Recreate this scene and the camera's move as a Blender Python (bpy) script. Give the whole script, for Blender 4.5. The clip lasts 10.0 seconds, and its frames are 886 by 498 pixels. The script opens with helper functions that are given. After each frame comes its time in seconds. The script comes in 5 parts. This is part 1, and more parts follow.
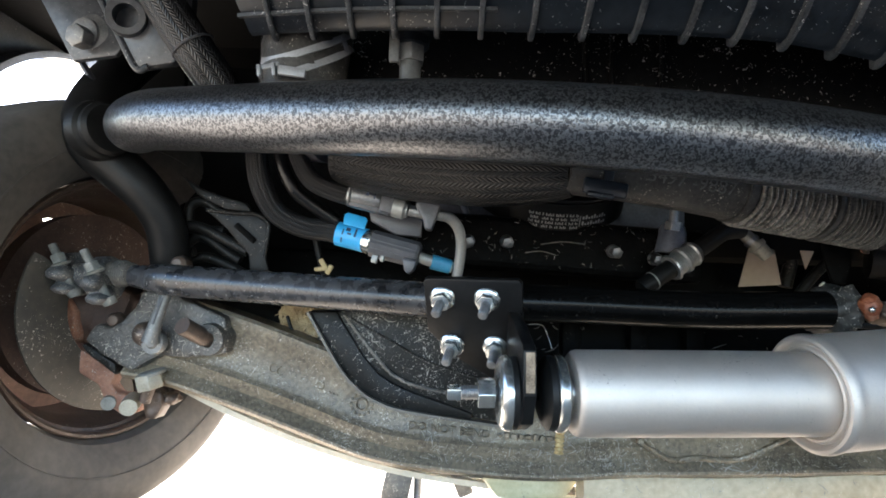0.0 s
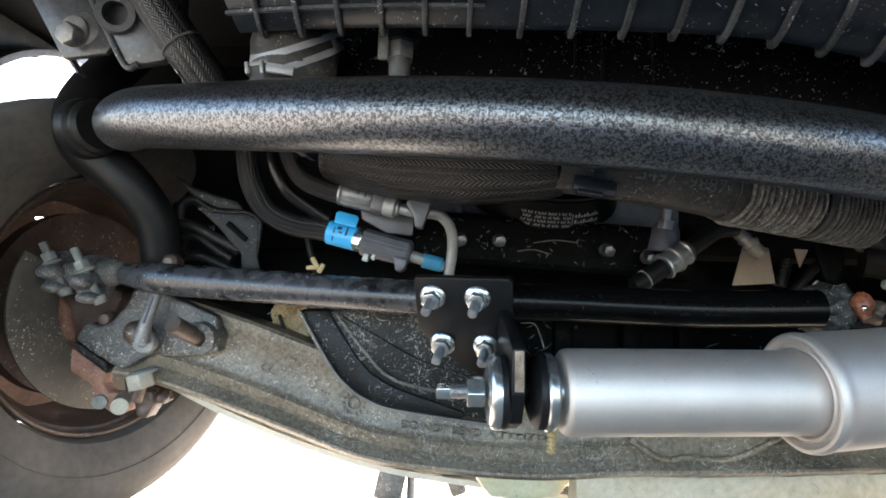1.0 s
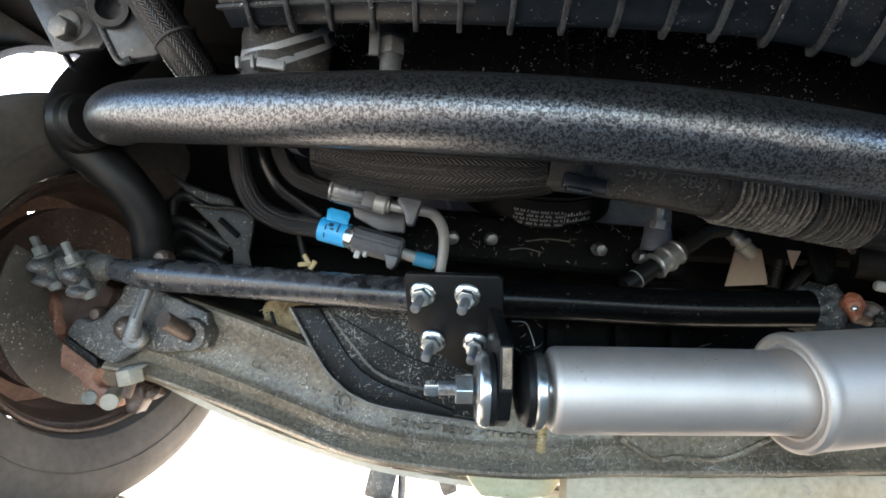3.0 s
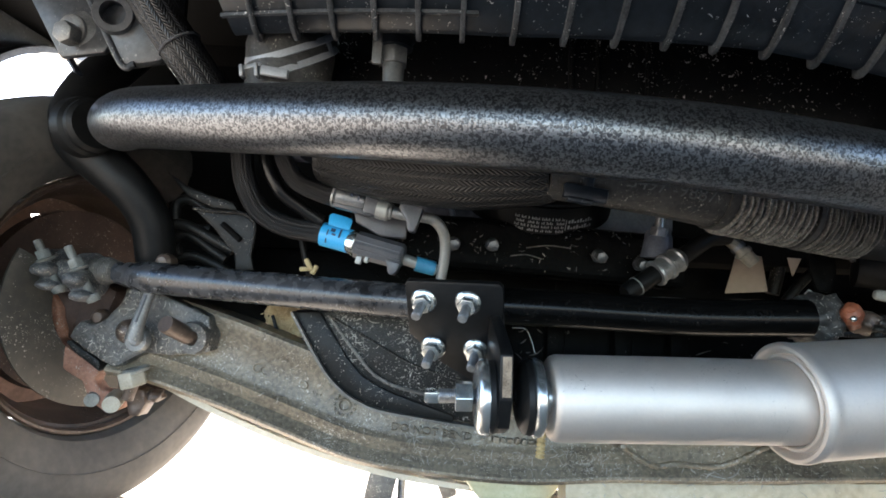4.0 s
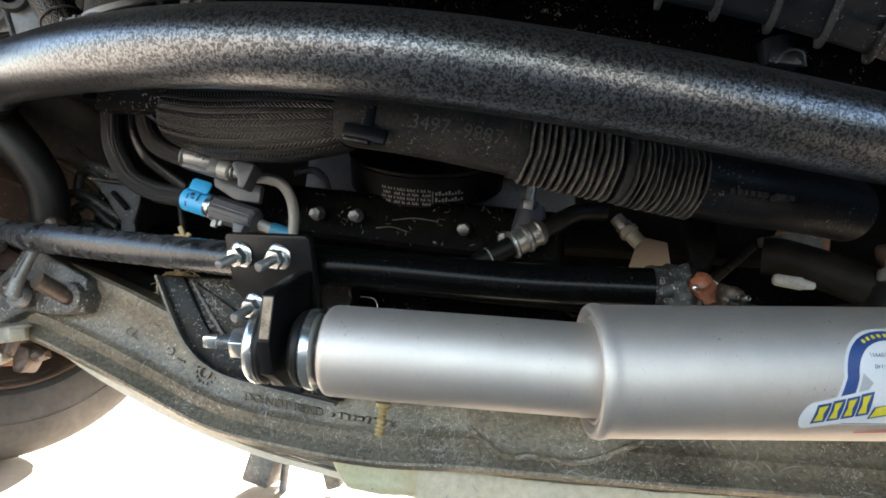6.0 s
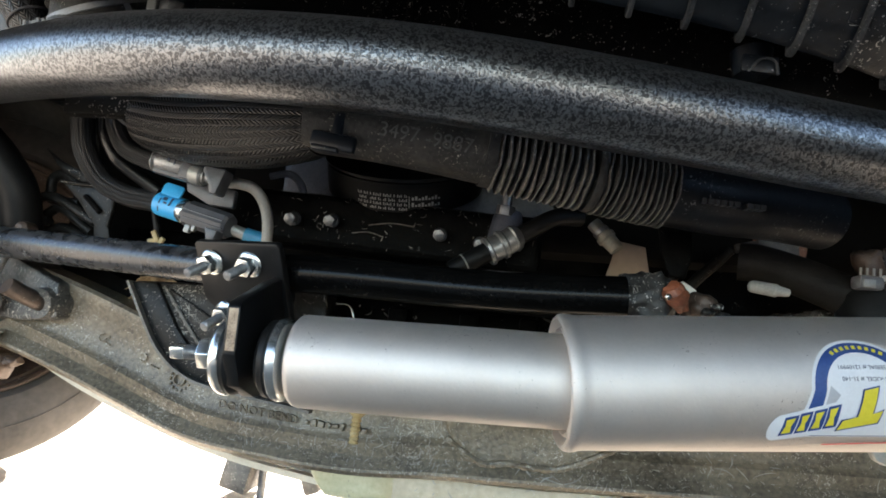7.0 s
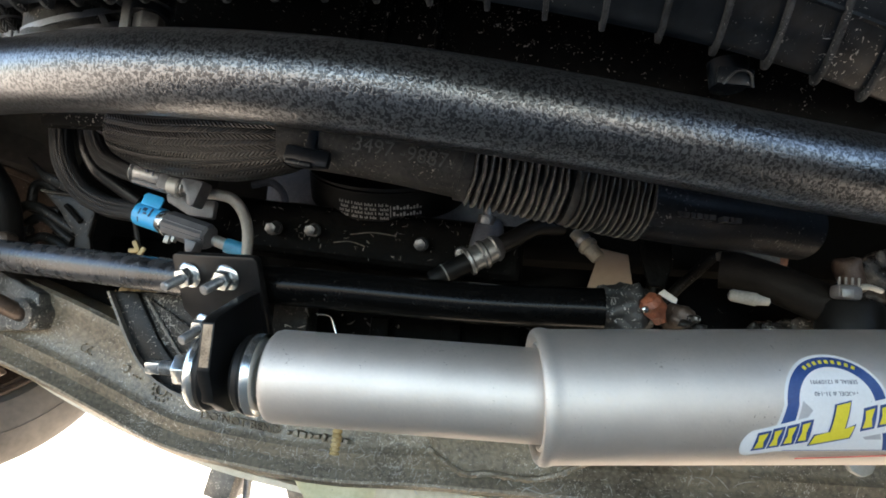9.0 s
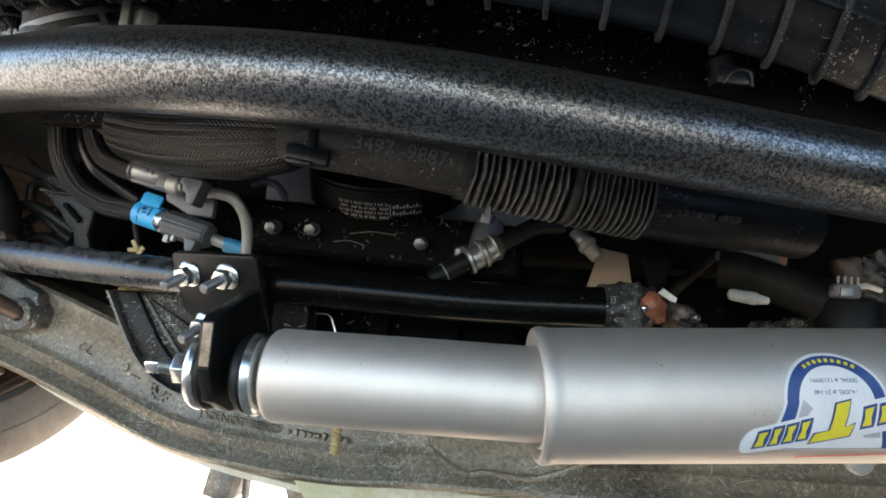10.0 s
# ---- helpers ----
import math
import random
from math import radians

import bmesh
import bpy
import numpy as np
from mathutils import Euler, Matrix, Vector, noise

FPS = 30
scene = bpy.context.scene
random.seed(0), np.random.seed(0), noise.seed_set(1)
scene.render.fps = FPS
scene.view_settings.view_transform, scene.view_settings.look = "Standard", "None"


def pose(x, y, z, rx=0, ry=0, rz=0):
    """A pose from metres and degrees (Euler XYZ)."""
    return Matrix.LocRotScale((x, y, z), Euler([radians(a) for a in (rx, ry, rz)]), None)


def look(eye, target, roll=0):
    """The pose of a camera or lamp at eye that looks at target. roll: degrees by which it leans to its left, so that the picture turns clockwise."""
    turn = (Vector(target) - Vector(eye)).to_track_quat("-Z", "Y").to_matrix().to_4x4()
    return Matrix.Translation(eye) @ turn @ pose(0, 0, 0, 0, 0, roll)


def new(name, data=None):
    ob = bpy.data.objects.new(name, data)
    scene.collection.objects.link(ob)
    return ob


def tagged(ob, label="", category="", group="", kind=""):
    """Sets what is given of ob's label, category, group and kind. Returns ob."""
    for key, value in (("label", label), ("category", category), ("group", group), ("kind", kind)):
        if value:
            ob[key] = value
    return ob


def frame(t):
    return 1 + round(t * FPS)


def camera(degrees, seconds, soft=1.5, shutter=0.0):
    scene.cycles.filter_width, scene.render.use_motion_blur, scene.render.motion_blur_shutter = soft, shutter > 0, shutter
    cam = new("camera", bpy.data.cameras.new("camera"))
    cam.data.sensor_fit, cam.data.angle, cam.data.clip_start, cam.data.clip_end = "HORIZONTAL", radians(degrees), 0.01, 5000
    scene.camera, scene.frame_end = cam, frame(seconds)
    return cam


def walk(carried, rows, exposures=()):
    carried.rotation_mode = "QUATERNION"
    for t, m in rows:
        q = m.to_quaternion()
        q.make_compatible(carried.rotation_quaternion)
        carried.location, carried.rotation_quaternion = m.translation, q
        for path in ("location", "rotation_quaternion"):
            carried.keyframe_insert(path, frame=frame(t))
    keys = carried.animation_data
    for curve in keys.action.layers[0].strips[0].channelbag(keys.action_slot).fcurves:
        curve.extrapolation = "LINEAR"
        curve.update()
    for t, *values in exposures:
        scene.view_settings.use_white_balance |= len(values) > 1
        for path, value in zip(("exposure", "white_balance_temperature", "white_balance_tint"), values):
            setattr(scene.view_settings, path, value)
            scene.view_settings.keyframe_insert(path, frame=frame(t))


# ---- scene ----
cam = camera(76.0, 10.0, soft=1.75, shutter=0.25)
PATH = [
    (0, (0.012, 0.011, 0.457), (0.004, 2.006, 0.605), 1.6),
    (0.5, (0.018, 0.012, 0.456), (0.009, 2.007, 0.604), 1.6),
    (1, (0.025, 0.014, 0.457), (0.016, 2.009, 0.601), 1.6),
    (1.5, (0.027, 0.014, 0.455), (0.021, 2.009, 0.598), 1.7),
    (2, (0.032, 0.015, 0.454), (0.026, 2.009, 0.599), 1.8),
    (2.5, (0.037, 0.017, 0.447), (0.031, 2.012, 0.6), 1.9),
    (4, (0.036, 0.011, 0.462), (0.026, 2.006, 0.608), 2.5),
    (4.5, (0.042, 0.013, 0.457), (0.028, 2.007, 0.612), 2.7),
    (4.7, (0.051, 0.013, 0.454), (0.03, 2.006, 0.612), 2.7),
    (5, (0.108, 0.02, 0.448), (0.054, 2.013, 0.612), 3.4),
    (5.2, (0.232, 0.04, 0.432), (0.041, 2.021, 0.627), 4.1),
    (5.5, (0.357, 0.07, 0.373), (0.049, 2.026, 0.657), 4.8),
    (6, (0.374, 0.07, 0.376), (0.083, 2.029, 0.654), 5.2),
    (7.5, (0.407, 0.081, 0.402), (0.15, 2.047, 0.663), 4.9),
    (8, (0.409, 0.08, 0.407), (0.155, 2.047, 0.666), 4.7),
    (8.5, (0.41, 0.078, 0.416), (0.161, 2.046, 0.667), 4.7),
    (9, (0.418, 0.08, 0.416), (0.164, 2.048, 0.668), 4.8),
    (9.5, (0.418, 0.081, 0.416), (0.167, 2.049, 0.668), 4.8),
    (10, (0.416, 0.08, 0.414), (0.168, 2.048, 0.668), 4.8),
]
walk(cam, [(t, look(eye, target, roll)) for t, eye, target, roll in PATH],
     exposures=((0, 4.77, 5950, 14), (4.7, 4.77, 5950, 14), (5.5, 4.65, 6280, 14), (10, 4.65, 6280, 14)))

# ---- world and sun ----
world = bpy.data.worlds.new("sky")
scene.world = world
world.use_nodes = True
wn = world.node_tree.nodes
sky = wn.new("ShaderNodeTexSky")
sky.sky_type, sky.sun_disc = "NISHITA", False
sky.air_density, sky.dust_density, sky.ozone_density = 1.0, 1.5, 1.0
sky.sun_elevation, sky.sun_rotation = radians(21), radians(-6)
world.node_tree.links.new(sky.outputs[0], wn["Background"].inputs[0])
wn["Background"].inputs[1].default_value = 0.05
sun = new("sun", bpy.data.lights.new("sun", "SUN"))
sun.data.energy, sun.data.angle, sun.data.color = 5.0, radians(0.5), (1.0, 0.95, 0.87)
sun.matrix_world = look((-0.43, 4.08, 1.58), (0, 0, 0))


# ---- materials ----
def link(nt, a, b):
    nt.links.new(a, b)


def surface(name, c1, c2, rough=0.5, metal=0.0, scale=12.0, bump=0.15, speck=None, grain=9.0, coat=0.0, rough2=0.12, spec=0.5):
    """Two-scale mottled surface; speck: (scale, threshold, colour, patchiness) of dirt flecks."""
    m = bpy.data.materials.new(name)
    m.use_nodes = True
    nt = m.node_tree
    n = nt.nodes
    b = n["Principled BSDF"]
    tc = n.new("ShaderNodeTexCoord")
    big = n.new("ShaderNodeTexNoise")
    big.inputs["Scale"].default_value, big.inputs["Detail"].default_value = scale, 5
    fine = n.new("ShaderNodeTexNoise")
    fine.inputs["Scale"].default_value, fine.inputs["Detail"].default_value = scale * grain, 4
    link(nt, tc.outputs["Object"], big.inputs["Vector"])
    link(nt, tc.outputs["Object"], fine.inputs["Vector"])
    ramp = n.new("ShaderNodeMapRange")
    ramp.inputs[1].default_value, ramp.inputs[2].default_value = 0.35, 0.66
    add = n.new("ShaderNodeMath")
    add.operation = "MULTIPLY_ADD"
    add.inputs[1].default_value = 0.45
    link(nt, fine.outputs["Fac"], add.inputs[0])
    half = n.new("ShaderNodeMath")
    half.operation = "MULTIPLY"
    half.inputs[1].default_value = 0.6
    link(nt, big.outputs["Fac"], half.inputs[0])
    link(nt, half.outputs[0], add.inputs[2])
    link(nt, add.outputs[0], ramp.inputs[0])
    mix = n.new("ShaderNodeMix")
    mix.data_type = "RGBA"
    mix.inputs[6].default_value, mix.inputs[7].default_value = (*c1, 1), (*c2, 1)
    link(nt, ramp.outputs[0], mix.inputs[0])
    colour = mix.outputs[2]
    rr = n.new("ShaderNodeMapRange")
    rr.inputs[3].default_value, rr.inputs[4].default_value = max(rough - rough2, 0.05), min(rough + rough2, 1.0)
    link(nt, fine.outputs["Fac"], rr.inputs[0])
    rough_out = rr.outputs[0]
    if speck:
        sc, thr, col, patch = speck
        vor = n.new("ShaderNodeTexNoise")
        vor.inputs["Scale"].default_value, vor.inputs["Detail"].default_value, vor.inputs["Distortion"].default_value = sc * 0.75, 1, 1.8
        link(nt, tc.outputs["Object"], vor.inputs["Vector"])
        area = n.new("ShaderNodeTexNoise")
        area.inputs["Scale"].default_value = patch
        link(nt, tc.outputs["Object"], area.inputs["Vector"])
        s2 = n.new("ShaderNodeMath")
        s2.operation = "MULTIPLY_ADD"
        s2.inputs[1].default_value = 0.35
        link(nt, area.outputs["Fac"], s2.inputs[0])
        link(nt, vor.outputs["Fac"], s2.inputs[2])
        th = n.new("ShaderNodeMapRange")
        th.inputs[1].default_value, th.inputs[2].default_value = thr + 0.175, thr + 0.215
        link(nt, s2.outputs[0], th.inputs[0])
        m2 = n.new("ShaderNodeMix")
        m2.data_type = "RGBA"
        m2.inputs[7].default_value = (*col, 1)
        link(nt, th.outputs[0], m2.inputs[0])
        link(nt, colour, m2.inputs[6])
        colour = m2.outputs[2]
    link(nt, colour, b.inputs["Base Color"])
    link(nt, rough_out, b.inputs["Roughness"])
    b.inputs["Metallic"].default_value = metal
    b.inputs["Coat Weight"].default_value = coat
    b.inputs["Specular IOR Level"].default_value = spec
    if bump:
        bp = n.new("ShaderNodeBump")
        bp.inputs["Strength"].default_value, bp.inputs["Distance"].default_value = bump, 0.002
        link(nt, fine.outputs["Fac"], bp.inputs["Height"])
        link(nt, bp.outputs[0], b.inputs["Normal"])
    return m


def hammered():
    """Grey hammer-finish enamel: worm-like dark veins over bright metallic islands."""
    m = bpy.data.materials.new("hammered_enamel")
    m.use_nodes = True
    nt = m.node_tree
    n = nt.nodes
    b = n["Principled BSDF"]
    tc = n.new("ShaderNodeTexCoord")
    a = n.new("ShaderNodeTexNoise")
    a.inputs["Scale"].default_value, a.inputs["Detail"].default_value, a.inputs["Roughness"].default_value = 325, 1.0, 0.35
    a.inputs["Distortion"].default_value = 1.1
    link(nt, tc.outputs["Object"], a.inputs["Vector"])
    r = n.new("ShaderNodeMapRange")
    r.inputs[1].default_value, r.inputs[2].default_value = 0.40, 0.60
    link(nt, a.outputs["Fac"], r.inputs[0])
    mix = n.new("ShaderNodeMix")
    mix.data_type = "RGBA"
    mix.inputs[6].default_value, mix.inputs[7].default_value = (0.045, 0.046, 0.05, 1), (0.165, 0.169, 0.178, 1)
    link(nt, r.outputs[0], mix.inputs[0])
    link(nt, mix.outputs[2], b.inputs["Base Color"])
    b.inputs["Metallic"].default_value = 0.88
    b.inputs["Roughness"].default_value = 0.29
    b.inputs["Coat Weight"].default_value, b.inputs["Coat Roughness"].default_value = 0.1, 0.15
    bp = n.new("ShaderNodeBump")
    bp.inputs["Strength"].default_value, bp.inputs["Distance"].default_value = 0.2, 0.001
    link(nt, r.outputs[0], bp.inputs["Height"])
    link(nt, bp.outputs[0], b.inputs["Normal"])
    return m


def braid(name, c1, c2, around, pitch, gloss=0.35):
    """Herringbone textile sleeve, from the tube's own length and turn coordinates."""
    m = bpy.data.materials.new(name)
    m.use_nodes = True
    nt = m.node_tree
    n = nt.nodes
    b = n["Principled BSDF"]
    uv = n.new("ShaderNodeUVMap")
    sep = n.new("ShaderNodeSeparateXYZ")
    link(nt, uv.outputs[0], sep.inputs[0])

    def op(kind, x, y=None, z=None):
        k = n.new("ShaderNodeMath")
        k.operation = kind
        for i, v in enumerate((x, y, z)):
            if v is None:
                continue
            if isinstance(v, (int, float)):
                k.inputs[i].default_value = v
            else:
                link(nt, v, k.inputs[i])
        return k.outputs[0]

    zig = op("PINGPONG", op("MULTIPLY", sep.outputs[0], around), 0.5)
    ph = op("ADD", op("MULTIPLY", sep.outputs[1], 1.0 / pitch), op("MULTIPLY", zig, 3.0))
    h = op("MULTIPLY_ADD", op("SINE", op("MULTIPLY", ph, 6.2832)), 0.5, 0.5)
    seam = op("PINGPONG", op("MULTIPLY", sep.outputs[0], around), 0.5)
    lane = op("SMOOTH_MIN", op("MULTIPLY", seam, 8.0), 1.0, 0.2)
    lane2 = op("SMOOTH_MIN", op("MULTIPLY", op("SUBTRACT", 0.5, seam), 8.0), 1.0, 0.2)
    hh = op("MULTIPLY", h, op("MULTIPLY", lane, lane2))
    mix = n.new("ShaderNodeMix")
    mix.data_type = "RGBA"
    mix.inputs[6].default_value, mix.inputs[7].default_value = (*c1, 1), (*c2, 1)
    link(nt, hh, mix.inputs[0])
    link(nt, mix.outputs[2], b.inputs["Base Color"])
    b.inputs["Roughness"].default_value, b.inputs["Specular IOR Level"].default_value = 0.36, gloss
    bp = n.new("ShaderNodeBump")
    bp.inputs["Strength"].default_value, bp.inputs["Distance"].default_value = 0.7, 0.0015
    link(nt, hh, bp.inputs["Height"])
    link(nt, bp.outputs[0], b.inputs["Normal"])
    return m


DUST = (0.42, 0.38, 0.32)
HAMMER = hammered()
SILVER = surface("silver_enamel", (0.58, 0.53, 0.483), (0.645, 0.59, 0.538), 0.59, 0.92, 30, 0.05, (420, 0.76, (0.3, 0.27, 0.23), 14), rough2=0.06)
ZINC = surface("zinc_plate", (0.56, 0.585, 0.58), (0.66, 0.68, 0.67), 0.24, 0.95, 18, 0.0, rough2=0.05)
STEEL = surface("worn_steel", (0.17, 0.172, 0.175), (0.34, 0.342, 0.345), 0.38, 0.8, 60, 0.2)
BLACK = surface("black_paint", (0.004, 0.004, 0.0042), (0.009, 0.009, 0.0092), 0.36, 0.0, 18, 0.06, (260, 0.8, (0.12, 0.11, 0.1), 9), spec=0.22)
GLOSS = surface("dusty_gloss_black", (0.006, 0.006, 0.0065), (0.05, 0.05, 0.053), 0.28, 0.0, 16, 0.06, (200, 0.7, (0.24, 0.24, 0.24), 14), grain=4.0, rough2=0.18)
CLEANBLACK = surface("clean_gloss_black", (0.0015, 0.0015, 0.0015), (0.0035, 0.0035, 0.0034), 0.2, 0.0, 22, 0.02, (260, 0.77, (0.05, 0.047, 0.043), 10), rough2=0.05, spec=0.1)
DARKSTEEL = surface("dark_steel", (0.035, 0.036, 0.037), (0.09, 0.091, 0.093), 0.42, 0.7, 60, 0.2)
CAST = surface("dusty_cast_iron", (0.055, 0.051, 0.046), (0.15, 0.14, 0.122), 0.58, 0.15, 14, 0.6, (330, 0.69, DUST, 16))
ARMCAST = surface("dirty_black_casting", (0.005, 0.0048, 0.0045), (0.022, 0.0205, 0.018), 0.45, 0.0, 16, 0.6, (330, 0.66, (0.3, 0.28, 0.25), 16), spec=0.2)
RUST = surface("rusty_steel", (0.16, 0.07, 0.044), (0.34, 0.172, 0.112), 0.75, 0.1, 26, 0.4, (330, 0.71, DUST, 12))
DKRUST = surface("brown_rim_paint", (0.046, 0.032, 0.024), (0.115, 0.08, 0.06), 0.45, 0.3, 14, 0.2, (280, 0.725, DUST, 10))
BEAM = surface("dusty_forged_beam", (0.044, 0.036, 0.026), (0.225, 0.187, 0.132), 0.42, 0.2, 7, 0.7, (330, 0.665, DUST, 9), grain=22)
FOLD = surface("worn_rubber_fold", (0.004, 0.0038, 0.0036), (0.19, 0.178, 0.16), 0.45, 0.0, 110, 0.5, (300, 0.69, (0.36, 0.34, 0.3), 30), grain=4.0)
NEWFOLD = surface("darker_rubber_fold", (0.003, 0.0029, 0.0028), (0.1, 0.094, 0.085), 0.45, 0.0, 110, 0.5, (300, 0.71, (0.3, 0.28, 0.25), 30), grain=4.0)
BAND = surface("grey_clamp_band", (0.2, 0.205, 0.215), (0.3, 0.305, 0.315), 0.45, 0.3, 40, 0.05)
PALESTEEL = surface("dust_whitened_steel", (0.11, 0.112, 0.1), (0.26, 0.258, 0.235), 0.6, 0.3, 60, 0.25)
SHIELD = surface("dull_brown_sheet", (0.03, 0.026, 0.02), (0.07, 0.058, 0.044), 0.6, 0.1, 8, 0.2, (330, 0.705, DUST, 12))
CREAMNUT = surface("yellowed_zinc", (0.24, 0.22, 0.17), (0.38, 0.355, 0.29), 0.5, 0.3, 40, 0.2)
LINEBLACK = surface("dull_black_line", (0.003, 0.003, 0.003), (0.016, 0.0155, 0.0145), 0.42, 0.0, 30, 0.25, (300, 0.72, DUST, 14), spec=0.18)
TRAY = surface("cloudy_plastic", (0.4, 0.37, 0.22), (0.55, 0.51, 0.34), 0.4, 0.0, 14, 0.1, (150, 0.72, (0.3, 0.27, 0.2), 10))
LINKSTEEL = surface("dusty_link_steel", (0.1, 0.1, 0.097), (0.22, 0.218, 0.21), 0.5, 0.5, 40, 0.3, (300, 0.7, DUST, 16))
CLOUDGREY = surface("cloudy_grey_plastic", (0.08, 0.08, 0.09), (0.17, 0.17, 0.18), 0.35, 0.0, 60, 0.1)
CRUMPLE = surface("dark_crumpled_foil", (0.012, 0.011, 0.011), (0.07, 0.06, 0.052), 0.22, 0.5, 34, 0.6, (200, 0.71, DUST, 12))
KNUCKLE = surface("gritty_cast_knuckle", (0.028, 0.026, 0.024), (0.125, 0.117, 0.105), 0.5, 0.2, 22, 0.9, (300, 0.65, DUST, 18))
DISC = surface("brown_brake_disc", (0.038, 0.021, 0.015), (0.085, 0.05, 0.037), 0.7, 0.2, 20, 0.3, (280, 0.73, DUST, 10))
CABLEBLACK = surface("glossy_black_cable", (0.003, 0.003, 0.0032), (0.007, 0.007, 0.0074), 0.3, 0.0, 40, 0.2, rough2=0.08, spec=0.35)
PAN = surface("pale_band_tan", (0.34, 0.27, 0.17), (0.54, 0.45, 0.31), 0.6, 0.0, 10, 0.3, (200, 0.7, (0.55, 0.48, 0.36), 10))
ORANGE = surface("orange_rubber", (0.11, 0.032, 0.016), (0.26, 0.085, 0.04), 0.5, 0.0, 40, 0.4)
TYRE = surface("dusty_tyre_rubber", (0.045, 0.04, 0.035), (0.1, 0.088, 0.076), 0.8, 0.0, 9, 0.2)
BELT = surface("black_belt_rubber", (0.0015, 0.0015, 0.0015), (0.004, 0.004, 0.004), 0.5, 0.0, 30, 0.05, spec=0.15)
RUBBER = surface("black_rubber", (0.004, 0.004, 0.004), (0.011, 0.0108, 0.0105), 0.45, 0.0, 30, 0.12, spec=0.2)
DIRTYHOSE = surface("dirty_rubber_hose", (0.008, 0.0078, 0.0073), (0.046, 0.043, 0.039), 0.5, 0.0, 22, 0.4, (360, 0.7, (0.3, 0.275, 0.235), 16), spec=0.3)
PLASTIC = surface("black_plastic", (0.003, 0.0039, 0.0055), (0.011, 0.0155, 0.0225), 0.34, 0.0, 11, 0.2, (240, 0.725, (0.3, 0.295, 0.29), 12), spec=0.33)
RIB = surface("dusty_plastic_rib", (0.007, 0.0085, 0.011), (0.06, 0.064, 0.07), 0.42, 0.0, 40, 0.2, (240, 0.705, (0.4, 0.39, 0.38), 12), spec=0.35)
SHROUD = surface("speckled_black_plastic", (0.002, 0.002, 0.002), (0.006, 0.006, 0.006), 0.6, 0.0, 12, 0.05, (210, 0.69, (0.36, 0.33, 0.3), 7), spec=0.06)
# Albedo near zero: the recess gets little light, so its shade is coloured in.
ENGINE = surface("shaded_black_casting", (0.001, 0.001, 0.001), (0.003, 0.003, 0.0029), 0.45, 0.0, 14, 0.4, (220, 0.77, (0.07, 0.066, 0.06), 12), spec=0.025)
ALLOY = surface("grey_alloy_casting", (0.05, 0.055, 0.072), (0.1, 0.108, 0.134), 0.45, 0.3, 22, 0.3)
# Near-black albedo: the deep shade under the body is put into this colour.
DARK = surface("shaded_underbody", (0.002, 0.002, 0.002), (0.005, 0.0049, 0.0047), 0.8, 0.0, 6, 0.2, spec=0.06)
FRAMEPAINT = surface("dark_frame_paint", (0.028, 0.03, 0.034), (0.078, 0.081, 0.086), 0.38, 0.3, 14, 0.2, (330, 0.735, (0.36, 0.35, 0.33), 12))
GREYPLASTIC = surface("grey_plastic", (0.05, 0.05, 0.056), (0.085, 0.085, 0.092), 0.42, 0.0, 40, 0.1)
ALU = surface("dull_aluminium", (0.24, 0.24, 0.23), (0.34, 0.34, 0.325), 0.5, 0.6, 50, 0.1)
BLUE = surface("blue_tape", (0.03, 0.3, 0.62), (0.05, 0.38, 0.72), 0.4, 0.0, 50, 0.03)
INK = surface("dark_print", (0.02, 0.03, 0.06), (0.03, 0.04, 0.08), 0.5, 0.0, 50, 0.0)
WHITE = surface("white_plastic", (0.6, 0.58, 0.53), (0.74, 0.72, 0.67), 0.5, 0.0, 40, 0.06)
CREAM = surface("aged_white_plastic", (0.34, 0.315, 0.25), (0.48, 0.45, 0.37), 0.5, 0.0, 12, 0.15)
TAN = surface("gap_daylight_tan", (0.3, 0.23, 0.17), (0.36, 0.28, 0.21), 0.8, 0.0, 12, 0.1)
STRAW = surface("straw_fibre", (0.3, 0.2, 0.09), (0.62, 0.48, 0.28), 0.85, 0.0, 60, 0.6)
YELLOWCLIP = surface("yellowed_nylon", (0.3, 0.21, 0.085), (0.46, 0.35, 0.17), 0.55, 0.0, 60, 0.2)
FLAKE = surface("dried_dirt", (0.16, 0.145, 0.12), (0.42, 0.39, 0.34), 0.75, 0.0, 90, 0.2)
PALEFLAKE = surface("pale_grit", (0.16, 0.165, 0.17), (0.42, 0.43, 0.445), 0.6, 0.0, 90, 0.2)
DIMFLAKE = surface("dull_dried_dirt", (0.02, 0.0185, 0.016), (0.13, 0.12, 0.105), 0.6, 0.0, 90, 0.2)
LIGHTPRINT = surface("pale_print", (0.03, 0.03, 0.029), (0.105, 0.105, 0.1), 0.6, 0.0, 80, 0.0)
BELTPRINT = surface("belt_print", (0.14, 0.14, 0.135), (0.24, 0.24, 0.23), 0.6, 0.0, 80, 0.0)
BOLTSTEEL = surface("dull_bolt_steel", (0.06, 0.061, 0.063), (0.2, 0.202, 0.205), 0.34, 0.85, 60, 0.2)
STICKER = surface("white_sticker", (0.63, 0.63, 0.64), (0.69, 0.69, 0.7), 0.35, 0.0, 40, 0.0)
NAVY = surface("navy_print", (0.015, 0.04, 0.16), (0.03, 0.07, 0.22), 0.35, 0.0, 40, 0.0)
YELLOW = surface("yellow_print", (0.6, 0.5, 0.025), (0.68, 0.575, 0.045), 0.35, 0.0, 40, 0.0)
SILVERPRINT = surface("silver_print", (0.4, 0.4, 0.42), (0.46, 0.46, 0.48), 0.35, 0.3, 40, 0.0)
